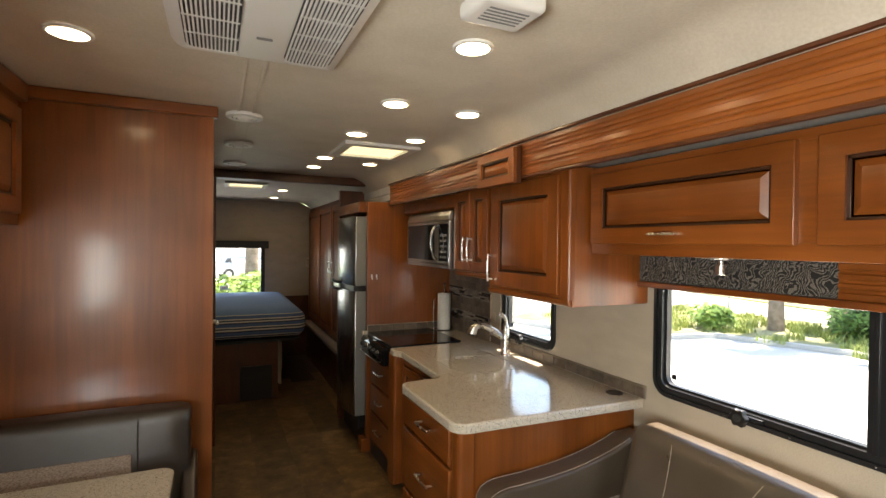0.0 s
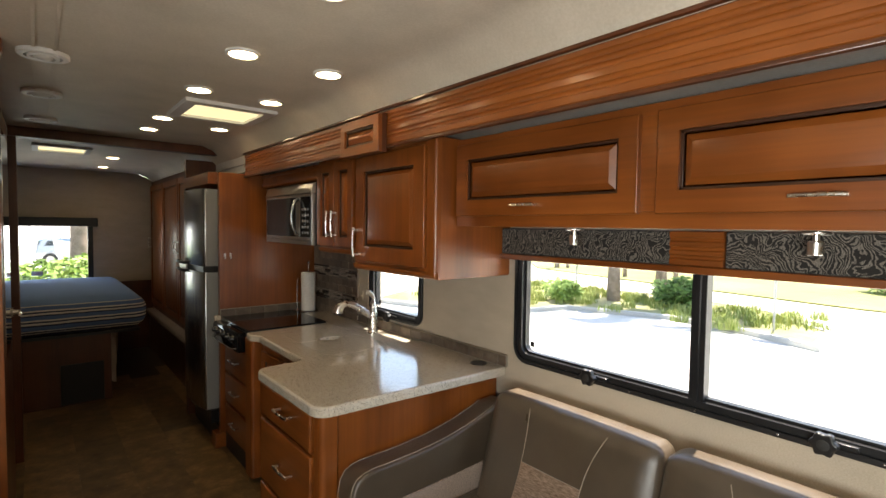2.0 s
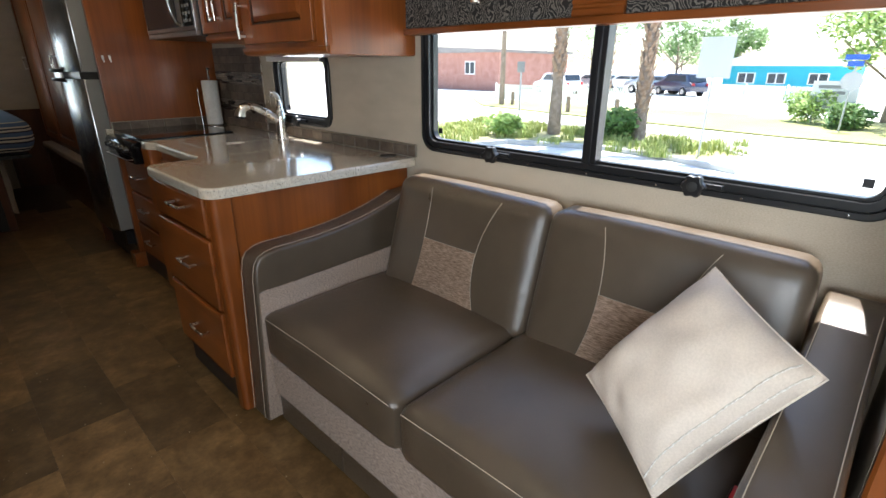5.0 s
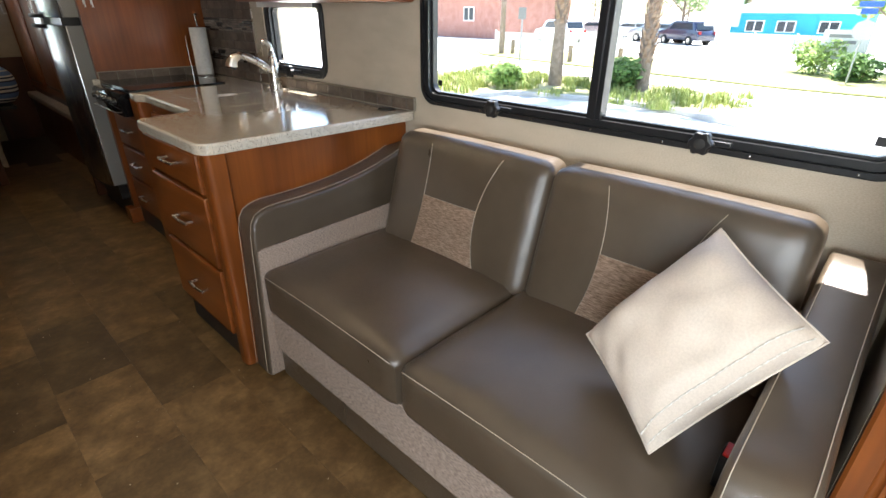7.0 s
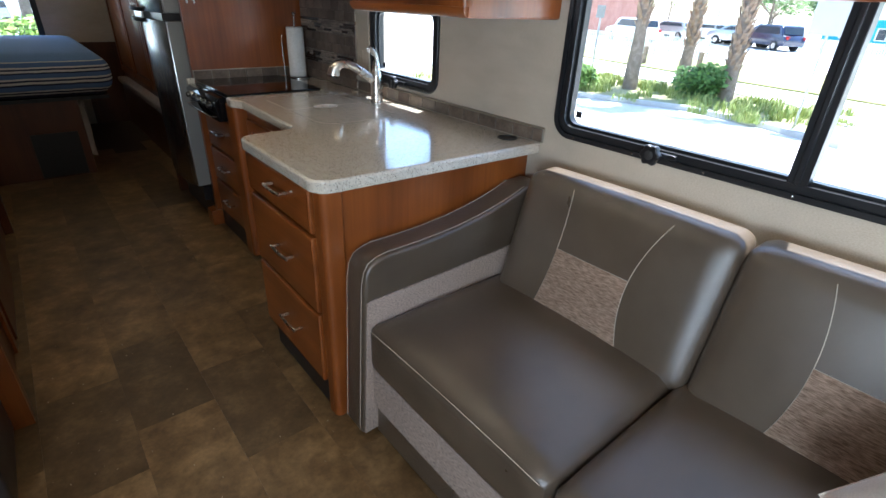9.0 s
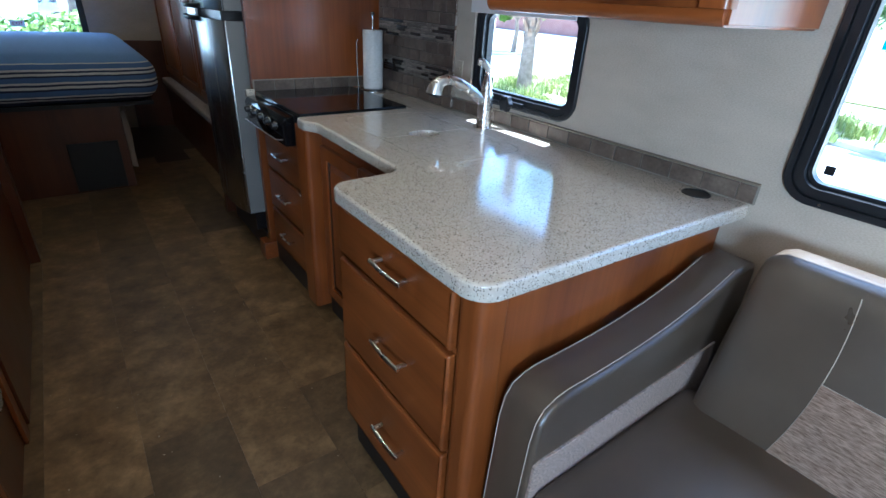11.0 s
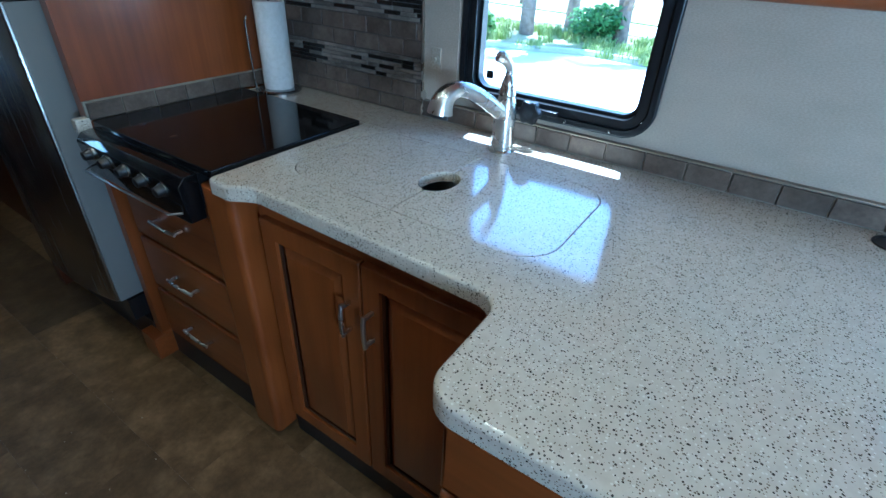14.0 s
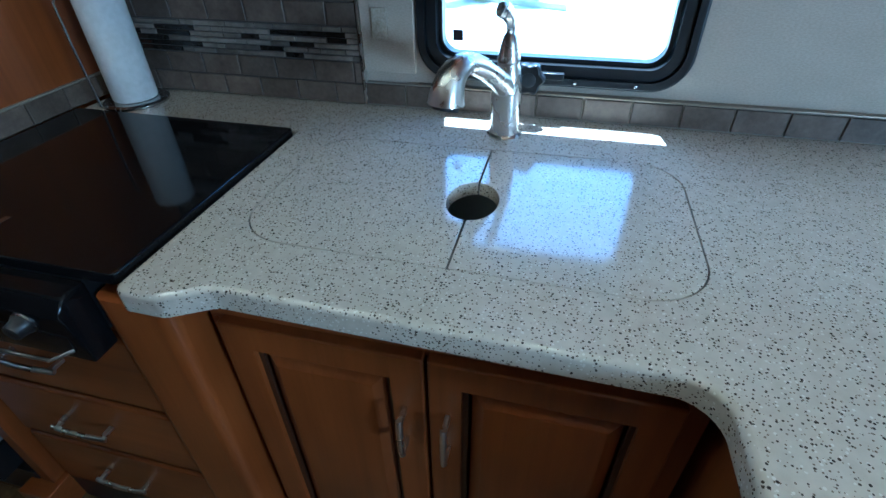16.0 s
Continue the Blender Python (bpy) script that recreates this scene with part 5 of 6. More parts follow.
def tile_mesh(w, h, d, ch, mat):
    """A flat piece w by h (local x, y) and d thick (z), with chamfered upper edges."""
    key = (round(w, 4), round(h, 4), d, mat.name)
    if key not in tile_meshes:
        me = bpy.data.meshes.new("tile")
        a = [(0, 0, 0), (w, 0, 0), (w, h, 0), (0, h, 0)]
        b = [(0, 0, d - ch), (w, 0, d - ch), (w, h, d - ch), (0, h, d - ch)]
        c = [(ch, ch, d), (w - ch, ch, d), (w - ch, h - ch, d), (ch, h - ch, d)]
        faces = [(8, 9, 10, 11)]
        for o in (0, 4):
            for k in range(4):
                faces.append((o + k, o + (k + 1) % 4, o + 4 + (k + 1) % 4, o + 4 + k))
        me.from_pydata(a + b + c, [], faces)
        me.materials.append(mat)
        tile_meshes[key] = me
    return tile_meshes[key]


def piece(name, me, m, parent):
    ob = new(name, me)
    ob.parent = parent
    ob.matrix_basis = Matrix.Translation(-world_place(parent)) @ m
    return ob


def varied(name, colours, rough, scale, bump_depth, spread=0.5):
    """A surface that differs from piece to piece, with mottling."""
    m = material(name, colours[0], rough)
    info, tc = add(m, "ShaderNodeObjectInfo"), add(m, "ShaderNodeTexCoord")
    shift = add(m, "ShaderNodeVectorMath")
    shift.operation = "MULTIPLY_ADD"
    m.node_tree.links.new(info.outputs["Random"], shift.inputs[0])
    shift.inputs[1].default_value = (17.0, 29.0, 5.0)
    join(m, tc, "Object", shift, 2)
    n1 = add(m, "ShaderNodeTexNoise", Scale=scale, Detail=6.0, Roughness=0.65)
    n2 = add(m, "ShaderNodeTexNoise", Scale=scale * 7, Detail=4.0, Roughness=0.6)
    for n in (n1, n2):
        m.node_tree.links.new(shift.outputs[0], n.inputs["Vector"])
    c1 = ramp(m, n1, "Fac", [(0.3, colours[0]), (0.5, colours[1]), (0.72, colours[2])])
    c2 = ramp(m, n2, "Fac", [(0.3, (0.78, 0.77, 0.76)), (0.7, (1.12, 1.12, 1.12))])
    lo, hi = 1 - spread / 2, 1 + spread / 2
    c3 = ramp(m, info, "Random", [(0.0, (lo, lo, lo)), (1.0, (hi, hi, hi))])
    x = mix(m, (c1, "Color"), (c2, "Color"), 1.0, "MULTIPLY")
    y = mix(m, (x, 2), (c3, "Color"), 1.0, "MULTIPLY")
    paint(m, y, 2)
    rough_from(m, n2, "Fac", rough - 0.08, rough + 0.12)
    bump(m, n2, "Fac", 0.3, bump_depth)
    return m


SLATE = varied("brown_slate_tile", [(0.085, 0.062, 0.045), (0.14, 0.105, 0.078), (0.19, 0.15, 0.115)], 0.42, 14, 0.0008, 0.5)
MOSAIC = varied("mosaic_strip", [(0.13, 0.11, 0.085), (0.22, 0.19, 0.155), (0.30, 0.265, 0.22)], 0.3, 20, 0.0004, 0.9)
MOSAIC_DARK = varied("dark_glass_strip", [(0.012, 0.010, 0.009), (0.02, 0.017, 0.014), (0.03, 0.025, 0.02)], 0.12, 20, 0.0002, 0.6)
ON_WALL = Matrix(((0, 0, -1, 0), (-1, 0, 0, 0), (0, 1, 0, 0), (0, 0, 0, 1)))    # local x to -y, y to up, z to -x


def on_wall(y, z, x=1.386):
    return Matrix.Translation((x, y, z)) @ ON_WALL


rng = random.Random(4)
TW, TH, GAP = 0.096, 0.0455, 0.0035
z = 0.9135
for row in ("t", "t", "m", "t", "t", "m", "t", "t", "t"):
    if row == "t":
        y = 3.598 - (TW + GAP) * (0.5 if int(z * 1000) % 2 else 0.0)
        first = True
        y = 3.598
        off = 0.5 if (round((z - 0.9135) / 0.049) % 2) else 1.0
        while y > 2.935:
            w = TW * off if first else TW
            first = False
            w = min(w, y - 2.933)
            if w > 0.008:
                piece("tile", tile_mesh(w, TH, 0.006, 0.0012, SLATE), on_wall(y, z), splash)
            y -= w + GAP
        z += TH + GAP
    else:
        for k in range(6):
            y = 3.598
            while y > 2.935:
                w = min(rng.choice((0.03, 0.045, 0.06, 0.075, 0.09, 0.12)), y - 2.933)
                if w > 0.006:
                    piece("tile", tile_mesh(w, 0.0098, 0.005 if rng.random() < 0.5 else 0.0065, 0.0008, MOSAIC_DARK if rng.random() < 0.36 else MOSAIC), on_wall(y, z), splash)
                y -= w + 0.002
            z += 0.0122
        z += 0.002
edge_bed = structure("trim_counter_tile_bed", box((1.3885, 1.3968, 1.588, 2.9285, 0.9112, 0.9645)), material("pale_grout", (0.30, 0.27, 0.22), 0.9), "grouted bed of the tile upstand along the worktop")
y = 2.928
while y > 1.60:
    w = min(TW, y - 1.59)
    piece("tile", tile_mesh(w, 0.047, 0.006, 0.0012, SLATE), on_wall(y, 0.9145, 1.3895), edge_bed)
    y -= w + GAP
structure("trim_counter_tile_cap", box((1.380, 1.3969, 1.588, 2.80, 0.9646, 0.969), bev=0.0015), material("pale_bronze", (0.30, 0.25, 0.19), 0.4, 0.6), "thin metal edge on the tile upstand")
structure("trim_splash_edge", box((1.3775, 1.3969, 2.9262, 2.9305, 0.912, 1.40)), NICKEL, "thin metal edge of the backsplash")
side_bed = structure("trim_hob_tile_bed", box((0.70, 1.384, 3.612, 3.6215, 0.9112, 0.9645)), material("hob_grout", (0.30, 0.27, 0.22), 0.9), "grouted bed of the tile upstand beside the cooktop")
x = 0.705
while x < 1.37:
    w = min(TW, 1.38 - x)
    piece("tile", tile_mesh(w, 0.047, 0.006, 0.0012, SLATE), Matrix.Translation((x, 3.6118, 0.9145)) @ Matrix.Rotation(radians(90), 4, "X"), side_bed)
    x += w + GAP

VINYL = varied("brown_vinyl_tile", [(0.072, 0.039, 0.013), (0.138, 0.080, 0.031), (0.250, 0.154, 0.066)], 0.40, 8.0, 0.0005, 0.7)
FW, FL = 0.26, 0.53
col = 0
x = -0.085 - FW * 5
while x < 1.39:
    y = 1.48 - FL * 8 + (0.0 if col % 2 else FL * (0.36 if col % 4 else 0.64))
    while y < 5.7:
        w = min(FW, 1.398 - x)
        x0 = max(x, -1.268)
        if x0 - x < FW - 0.01:
            piece("tile", tile_mesh(w - (x0 - x) - 0.0003, FL - 0.0003, 0.004, 0.0002, VINYL), Matrix.Translation((x0, y, -0.004)), floor)
        y += FL
    x += FW
    col += 1

def crumbs():
    r = random.Random(9)
    bm = bmesh.new()
    for _ in range(110):
        s = r.uniform(0.0008, 0.0022)
        bmesh.ops.create_icosphere(bm, subdivisions=1, radius=s, matrix=Matrix.Translation((r.uniform(-0.34, 0.48), r.uniform(0.5, 3.6), s * 0.8)) @ Matrix.Diagonal((1.0, r.uniform(0.6, 1.8), 0.8, 1.0)))
    return bm


litter = finish("floor_crumbs", crumbs(), CREAM)
tagged(litter, "tiny pale crumbs scattered on the brown vinyl floor", "crumbs", "", "stuff")

# ---- outdoors ----
GZ = -0.90


def ground_mat(name, a, b, scale, rough=0.95):
    m = material(name, a, rough)
    mp = coords(m)
    n1, n2 = noise_node(m, mp, scale, 6), noise_node(m, mp, scale * 30, 3)
    c1 = ramp(m, n1, "Fac", [(0.35, a), (0.65, b)])
    c2 = ramp(m, n2, "Fac", [(0.3, (0.85, 0.85, 0.85)), (0.7, (1.1, 1.1, 1.1))])
    x = mix(m, (c1, "Color"), (c2, "Color"), 1.0, "MULTIPLY")
    paint(m, x, 2)
    bump(m, n2, "Fac", 0.4, 0.004)
    return m


structure("ground", box((-500, 500, -500, 500, GZ - 0.3, GZ)), ground_mat("pale_concrete", (0.56, 0.55, 0.52), (0.64, 0.63, 0.60), 0.25), "sunlit pale concrete lot reaching the horizon")
GRASS = ground_mat("dry_grass", (0.20, 0.22, 0.07), (0.40, 0.36, 0.20), 0.6)
LAWN = ground_mat("yellow_lawn", (0.20, 0.22, 0.07), (0.32, 0.30, 0.12), 0.3)
KERB = ground_mat("kerb_concrete", (0.42, 0.41, 0.38), (0.50, 0.49, 0.46), 1.0)
isle = [(11.9, 2.7), (14.0, 2.9), (16.2, 4.8), (17.2, 8.0), (16.4, 12.0), (12.5, 16.0), (8.0, 13.5), (9.2, 9.6), (12.0, 8.9), (12.9, 6.3), (12.6, 4.4)]
structure("pavement_kerb", plate(isle, [inset(isle, 0.14)], GZ + 0.001, GZ + 0.13, 0.02), KERB, "raised concrete kerb round the planting island")
structure("ground_island", plate(inset(isle, 0.15), [], GZ + 0.001, GZ + 0.10), GRASS, "grassy planting island")
structure("ground_verge", plate([(20.5, -30), (27.8, -30), (27.8, 24), (23, 19), (21.3, 12), (19.6, 3.5), (19.4, -4)], [], GZ + 0.001, GZ + 0.06), LAWN, "yellowish lawn verge along the fence")


def leaf_mat(name, a, b):
    m = material(name, a, 0.6)
    isl = add(m, "ShaderNodeNewGeometry")
    c = ramp(m, isl, "Random Per Island", [(0.0, a), (1.0, b)])
    paint(m, c)
    bsdf(m).inputs["Transmission Weight"].default_value = 0.0
    return m


LEAF_LIGHT = leaf_mat("light_leaves", (0.12, 0.22, 0.03), (0.30, 0.42, 0.09))
LEAF_DARK = leaf_mat("dark_leaves", (0.05, 0.12, 0.02), (0.14, 0.25, 0.05))
BLADE = leaf_mat("grass_blades", (0.20, 0.28, 0.05), (0.45, 0.46, 0.16))


def tufts(centres, height, count, seed):
    """Arching blades gathered round some centres."""
    r = random.Random(seed)
    verts, faces = [], []
    for cx, cy, cz, spread, tall in centres:
        for _ in range(count):
            a, d = r.uniform(0, 6.283), spread * math.sqrt(r.random())
            x, y = cx + d * math.cos(a), cy + d * math.sin(a)
            h, lean, b = height * tall * r.uniform(0.5, 1.1), r.uniform(0.1, 0.5), r.uniform(0, 6.283)
            w = 0.018
            dx, dy = math.cos(b), math.sin(b)
            n = len(verts)
            for s in (0, 0.55, 1):
                px, py, pz = x + dx * lean * h * s * s, y + dy * lean * h * s * s, cz + h * s * (1 - 0.2 * s)
                ww = w * (1 - 0.9 * s)
                verts += [(px - dy * ww, py + dx * ww, pz), (px + dy * ww, py - dx * ww, pz)]
            faces += [(n, n + 1, n + 3, n + 2), (n + 2, n + 3, n + 5, n + 4)]
    return verts, faces


def stuff(name, vf, mat, label, category):
    me = bpy.data.meshes.new(name)
    me.from_pydata(vf[0], [], vf[1])
    me.materials.append(mat)
    return tagged(new(name, me), label, category, "", "stuff")


r0 = random.Random(11)
spots = []
for _ in range(90):
    t = r0.random()
    px, py = 12.4 + 3.6 * r0.random(), 3.2 + 10 * t
    spots.append((px, py, GZ + 0.09, r0.uniform(0.15, 0.45), r0.uniform(0.6, 1.3)))
for _ in range(30):
    spots.append((r0.uniform(9.2, 12.5), r0.uniform(9.8, 13.3), GZ + 0.09, r0.uniform(0.2, 0.45), r0.uniform(0.7, 1.3)))
stuff("ornamental_grass", tufts(spots, 0.32, 60, 5), BLADE, "yellow-green ornamental grass on the planting island", "grass")


def foliage(centres, size, count, seed):
    """Many small leaf blades on and within uneven clumps."""
    r = random.Random(seed)
    verts, faces = [], []
    for cx, cy, cz, rad in centres:
        for _ in range(count):
            v = Vector((r.gauss(0, 1), r.gauss(0, 1), r.gauss(0, 1))).normalized() * rad * r.uniform(0.55, 1.08)
            p = Vector((cx, cy, cz)) + Vector((v.x, v.y, v.z * 0.85))
            u = Vector((r.gauss(0, 1), r.gauss(0, 1), r.gauss(0, 0.6))).normalized()
            w = u.orthogonal().normalized()
            s = size * r.uniform(0.6, 1.3)
            n = len(verts)
            verts += [tuple(p - u * s), tuple(p + w * s * 0.45), tuple(p + u * s), tuple(p - w * s * 0.45)]
            faces.append((n, n + 1, n + 2, n + 3))
    return verts, faces


def leafy(name, parent, centres, size, count, seed, mat):
    vf = foliage(centres, size, count, seed)
    me = bpy.data.meshes.new(name)
    base = world_place(parent)
    me.from_pydata([tuple(Vector(v) - base) for v in vf[0]], [], vf[1])
    me.materials.append(mat)
    ob = new(name, me)
    ob.parent = parent
    return ob


def shrub(x, y, rad, seed, mat, label, z=GZ):
    r = random.Random(seed)
    t = thing("shrub", (x, y, z), label, "shrub", "shrubs outside")
    cs = [(x + r.uniform(-0.5, 0.5) * rad, y + r.uniform(-0.5, 0.5) * rad, z + rad * r.uniform(0.4, 0.9), rad * r.uniform(0.45, 0.7)) for _ in range(7)]
    leafy("crown", t, cs, 0.09, 260, seed, mat)
    part("stem", cyl((x, y, z), (x, y, z + rad * 0.7), 0.03, 0.015, 8), BARK, t)
    return t


BARK = ground_mat("palm_bark", (0.20, 0.15, 0.11), (0.34, 0.26, 0.20), 6.0)
BOOTS = ground_mat("palm_boots", (0.22, 0.13, 0.08), (0.40, 0.29, 0.21), 9.0)


def palm(x, y, lean, seed, boots_from, tall=6.2):
    r = random.Random(seed)
    t = thing("palm_tree", (x, y, GZ), "cabbage palm with a rough boot-covered trunk on the grassy island", "palm tree", "palms on the island")
    path = [(x + lean * s * s, y + 0.3 * lean * s, GZ + tall * s) for s in [k / 12 for k in range(13)]]
    part("trunk", sweep(path, [0.22 - 0.05 * min(1, k / 3) + 0.012 * r.uniform(-1, 1) for k in range(13)], 14), BARK, t)
    bm = bmesh.new()
    k = 0
    h = boots_from
    while h < tall - 0.1:
        s = h / tall
        c = Vector((x + lean * s * s, y + 0.3 * lean * s, GZ + h))
        for j in range(5):
            a = 2 * math.pi * (j / 5 + 0.13 * k) + r.uniform(-0.15, 0.15)
            d = Vector((math.cos(a), math.sin(a), 0))
            q = d.cross(Vector((0, 0, 1)))
            ln, out = r.uniform(0.16, 0.30), r.uniform(0.08, 0.15)
            p0, p1 = c + d * 0.14, c + d * (0.15 + out) + Vector((0, 0, ln))
            vs = [bm.verts.new(p0 + q * 0.07), bm.verts.new(p0 - q * 0.07), bm.verts.new(p0 - q * 0.07 + Vector((0, 0, 0.02)) + d * 0.04), bm.verts.new(p0 + q * 0.07 + d * 0.04), bm.verts.new(p1 + q * 0.025), bm.verts.new(p1 - q * 0.025)]
            for f in ((0, 1, 5, 4), (3, 2, 5, 4), (0, 3, 4), (1, 2, 5)):
                try:
                    bm.faces.new([vs[i] for i in f])
                except ValueError:
                    pass
        k += 1
        h += 0.13
    part("boots", bm, BOOTS, t, "split brown leaf bases", 20)
    verts, faces = [], []
    top = Vector(path[-1])
    for j in range(34):
        a, e = r.uniform(0, 6.283), r.uniform(-0.5, 1.2)
        d = Vector((math.cos(a) * math.cos(e), math.sin(a) * math.cos(e), math.sin(e)))
        tip = top + d * r.uniform(0.9, 1.2)
        for q in range(22):
            b = -1.3 + 2.6 * q / 21
            side = d.cross(Vector((0, 0, 1))).normalized()
            up = side.cross(d)
            w = d * math.cos(b) + side * math.sin(b)
            n = len(verts)
            end = tip + w * 0.85 + Vector((0, 0, -0.25 * abs(b)))
            s2 = up * 0.02 + side * 0.02
            verts += [tuple(tip - base_shift(t)), tuple(tip + w * 0.4 + s2 - base_shift(t)), tuple(end - base_shift(t)), tuple(tip + w * 0.4 - s2 - base_shift(t))]
            faces.append((n, n + 1, n + 2, n + 3))
    me = bpy.data.meshes.new("crown")
    me.from_pydata(verts, [], faces)
    me.materials.append(LEAF_DARK)
    ob = new("crown", me)
    ob.parent = t
    return t


def base_shift(ob):
    return world_place(ob)


palm(14.3, 8.75, 0.15, 1, 1.9)
palm(16.7, 8.35, -0.2, 2, 1.3)
palm(15.0, 6.2, 0.5, 3, 0.9)
palm(10.6, 11.6, -0.2, 6, 1.5, 6.8)
shrub(14.7, 6.9, 0.75, 21, LEAF_DARK, "round dark green shrub among the palms")
shrub(12.7, 9.7, 0.6, 22, LEAF_LIGHT, "light green shrub on the planting island")
shrub(25.3, 3.6, 1.1, 23, LEAF_LIGHT, "light green shrub beside the white sign")
shrub(23.6, 1.9, 0.8, 24, LEAF_DARK, "dark green shrub by the street corner")
shrub(22.6, -0.4, 0.8, 25, LEAF_LIGHT, "light green shrub by the street corner")


def tree(x, y, tall, rad, seed, mat, label):
    r = random.Random(seed)
    t = thing("tree", (x, y, GZ), label, "tree", "trees outside")
    part("trunk", sweep([(x, y, GZ), (x + 0.1, y, GZ + tall * 0.25), (x - 0.05, y + 0.1, GZ + tall * 0.55)], [0.16, 0.12, 0.07], 10), BARK, t)
    bm = bmesh.new()
    for k in range(6):
        a = k * 1.05 + r.uniform(-0.3, 0.3)
        h = tall * r.uniform(0.25, 0.45)
        bm = sweep([(x, y, GZ + h), (x + 0.4 * rad * math.cos(a), y + 0.4 * rad * math.sin(a), GZ + h + tall * 0.16), (x + 0.75 * rad * math.cos(a), y + 0.75 * rad * math.sin(a), GZ + h + tall * 0.32)], [0.06, 0.04, 0.015], 7, bm)
    part("limbs", bm, BARK, t)
    cs = []
    for _ in range(22):
        a, d = r.uniform(0, 6.283), rad * math.sqrt(r.random())
        cs.append((x + d * math.cos(a), y + d * math.sin(a), GZ + tall * r.uniform(0.42, 0.95), rad * r.uniform(0.2, 0.36)))
    leafy("crown", t, cs, 0.16, 170, seed, mat)
    return t


tree(27.5, 1.2, 5.5, 2.8, 31, LEAF_LIGHT, "broad light green tree beyond the fence")
tree(24.5, -1.4, 5.0, 2.4, 32, LEAF_LIGHT, "light green street tree at the corner")
tree(52.0, 13.5, 6.5, 3.0, 33, LEAF_DARK, "dark green tree behind the parked cars")
tree(46.0, 16.5, 7.0, 3.2, 34, LEAF_DARK, "dark green tree behind the parked cars")
tree(58.0, -8.0, 8.0, 4.0, 35, LEAF_DARK, "dark green tree near the blue building")
tree(19.5, 21.5, 4.2, 1.5, 36, LEAF_LIGHT, "young slender tree on the lawn")
tree(75.0, 40.0, 9.0, 6.0, 37, LEAF_DARK, "distant dark green tree")
tree(80.0, 28.0, 8.0, 6.0, 38, LEAF_DARK, "distant dark green tree")

TEAL = ground_mat("teal_siding", (0.02, 0.32, 0.42), (0.03, 0.38, 0.48), 0.4, 0.7)
OUTWHITE = ground_mat("outdoor_white", (0.74, 0.74, 0.72), (0.80, 0.80, 0.78), 0.8, 0.7)
BRICK = ground_mat("pink_brick", (0.36, 0.17, 0.13), (0.45, 0.24, 0.19), 2.0, 0.9)
DARKGLASS = material("dark_window_glass", (0.03, 0.04, 0.05), 0.1)
ROOF = ground_mat("grey_roofing", (0.20, 0.18, 0.17), (0.28, 0.26, 0.24), 1.0, 0.9)


def house(x0, x1, y0, y1, h, walls, roof_h, windows, label):
    t = thing("house", ((x0 + x1) / 2, (y0 + y1) / 2, GZ), label, "house")
    part("wall", box((x0, x1, y0, y1, GZ, GZ + h)), walls, t)
    part("roof", prism([(y0 - 0.4, GZ + h), (y1 + 0.4, GZ + h), (y1 + 0.4, GZ + h + 0.25), ((y0 + y1) / 2, GZ + h + roof_h), (y0 - 0.4, GZ + h + 0.25)], "x", x0 - 0.4, x1 + 0.4), ROOF if walls is BRICK else OUTWHITE, t)
    for y in windows:
        w = part("window", box((x0 - 0.06, x0 - 0.001, y - 0.65, y + 0.65, GZ + h * 0.42, GZ + h * 0.78), bev=0.02), OUTWHITE, t, "white-framed window")
        for s in (-0.3, 0.3):
            part("pane", box((x0 - 0.07, x0 - 0.061, y + s - 0.25, y + s + 0.25, GZ + h * 0.45, GZ + h * 0.75)), DARKGLASS, w)
    return t


house(47.0, 55.0, 4.6, 13.0, 2.3, TEAL, 1.6, (11.3, 9.2, 6.5), "long teal blue low building with white windows and roof")
house(38.0, 50.0, 29.5, 44.0, 3.4, BRICK, 0.6, (33, 38), "low pink brick building with a flat roof")


def fence(pa, pb, label):
    a, b = Vector(pa), Vector(pb)
    t = thing("picket_fence", (a.x, a.y, GZ), label, "fence")
    n = int((b - a).length / 2.4)
    d = (b - a).normalized()
    q = Vector((-d.y, d.x))
    for k in range(n):
        s = a + (b - a) * (k / n)
        L = (b - a).length / n
        bm = bmesh.new()
        turn = Matrix.Translation((s.x, s.y, GZ)) @ Matrix.Rotation(math.atan2(d.y, d.x), 4, "Z")
        pcs = [(0.14 * i, 0.14 * i + 0.09, -0.01, 0.012, 0.08, 1.05) for i in range(int(L / 0.14))]
        part("picket", moved(box(*pcs), turn), OUTWHITE, t)
        part("rail", moved(box((0, L, 0.013, 0.05, 0.3, 0.38), (0, L, 0.013, 0.05, 0.8, 0.88)), turn), OUTWHITE, t)
        part("post", moved(box((-0.05, 0.05, 0.051, 0.15, 0.0, 1.15), bev=0.01), turn), OUTWHITE, t)
    return t


fence((28.0, 22.0), (28.0, 12.5), "white picket fence along the far side of the road")
fence((41.0, 12.2), (36.0, -6.0), "white picket fence in front of the blue building")

CARPAINTS = [material("car_navy", (0.012, 0.02, 0.06), 0.2, 0.0, 1.0), material("car_white", (0.75, 0.75, 0.74), 0.25, 0.0, 1.0), material("car_silver", (0.45, 0.46, 0.47), 0.25, 0.6, 1.0)]


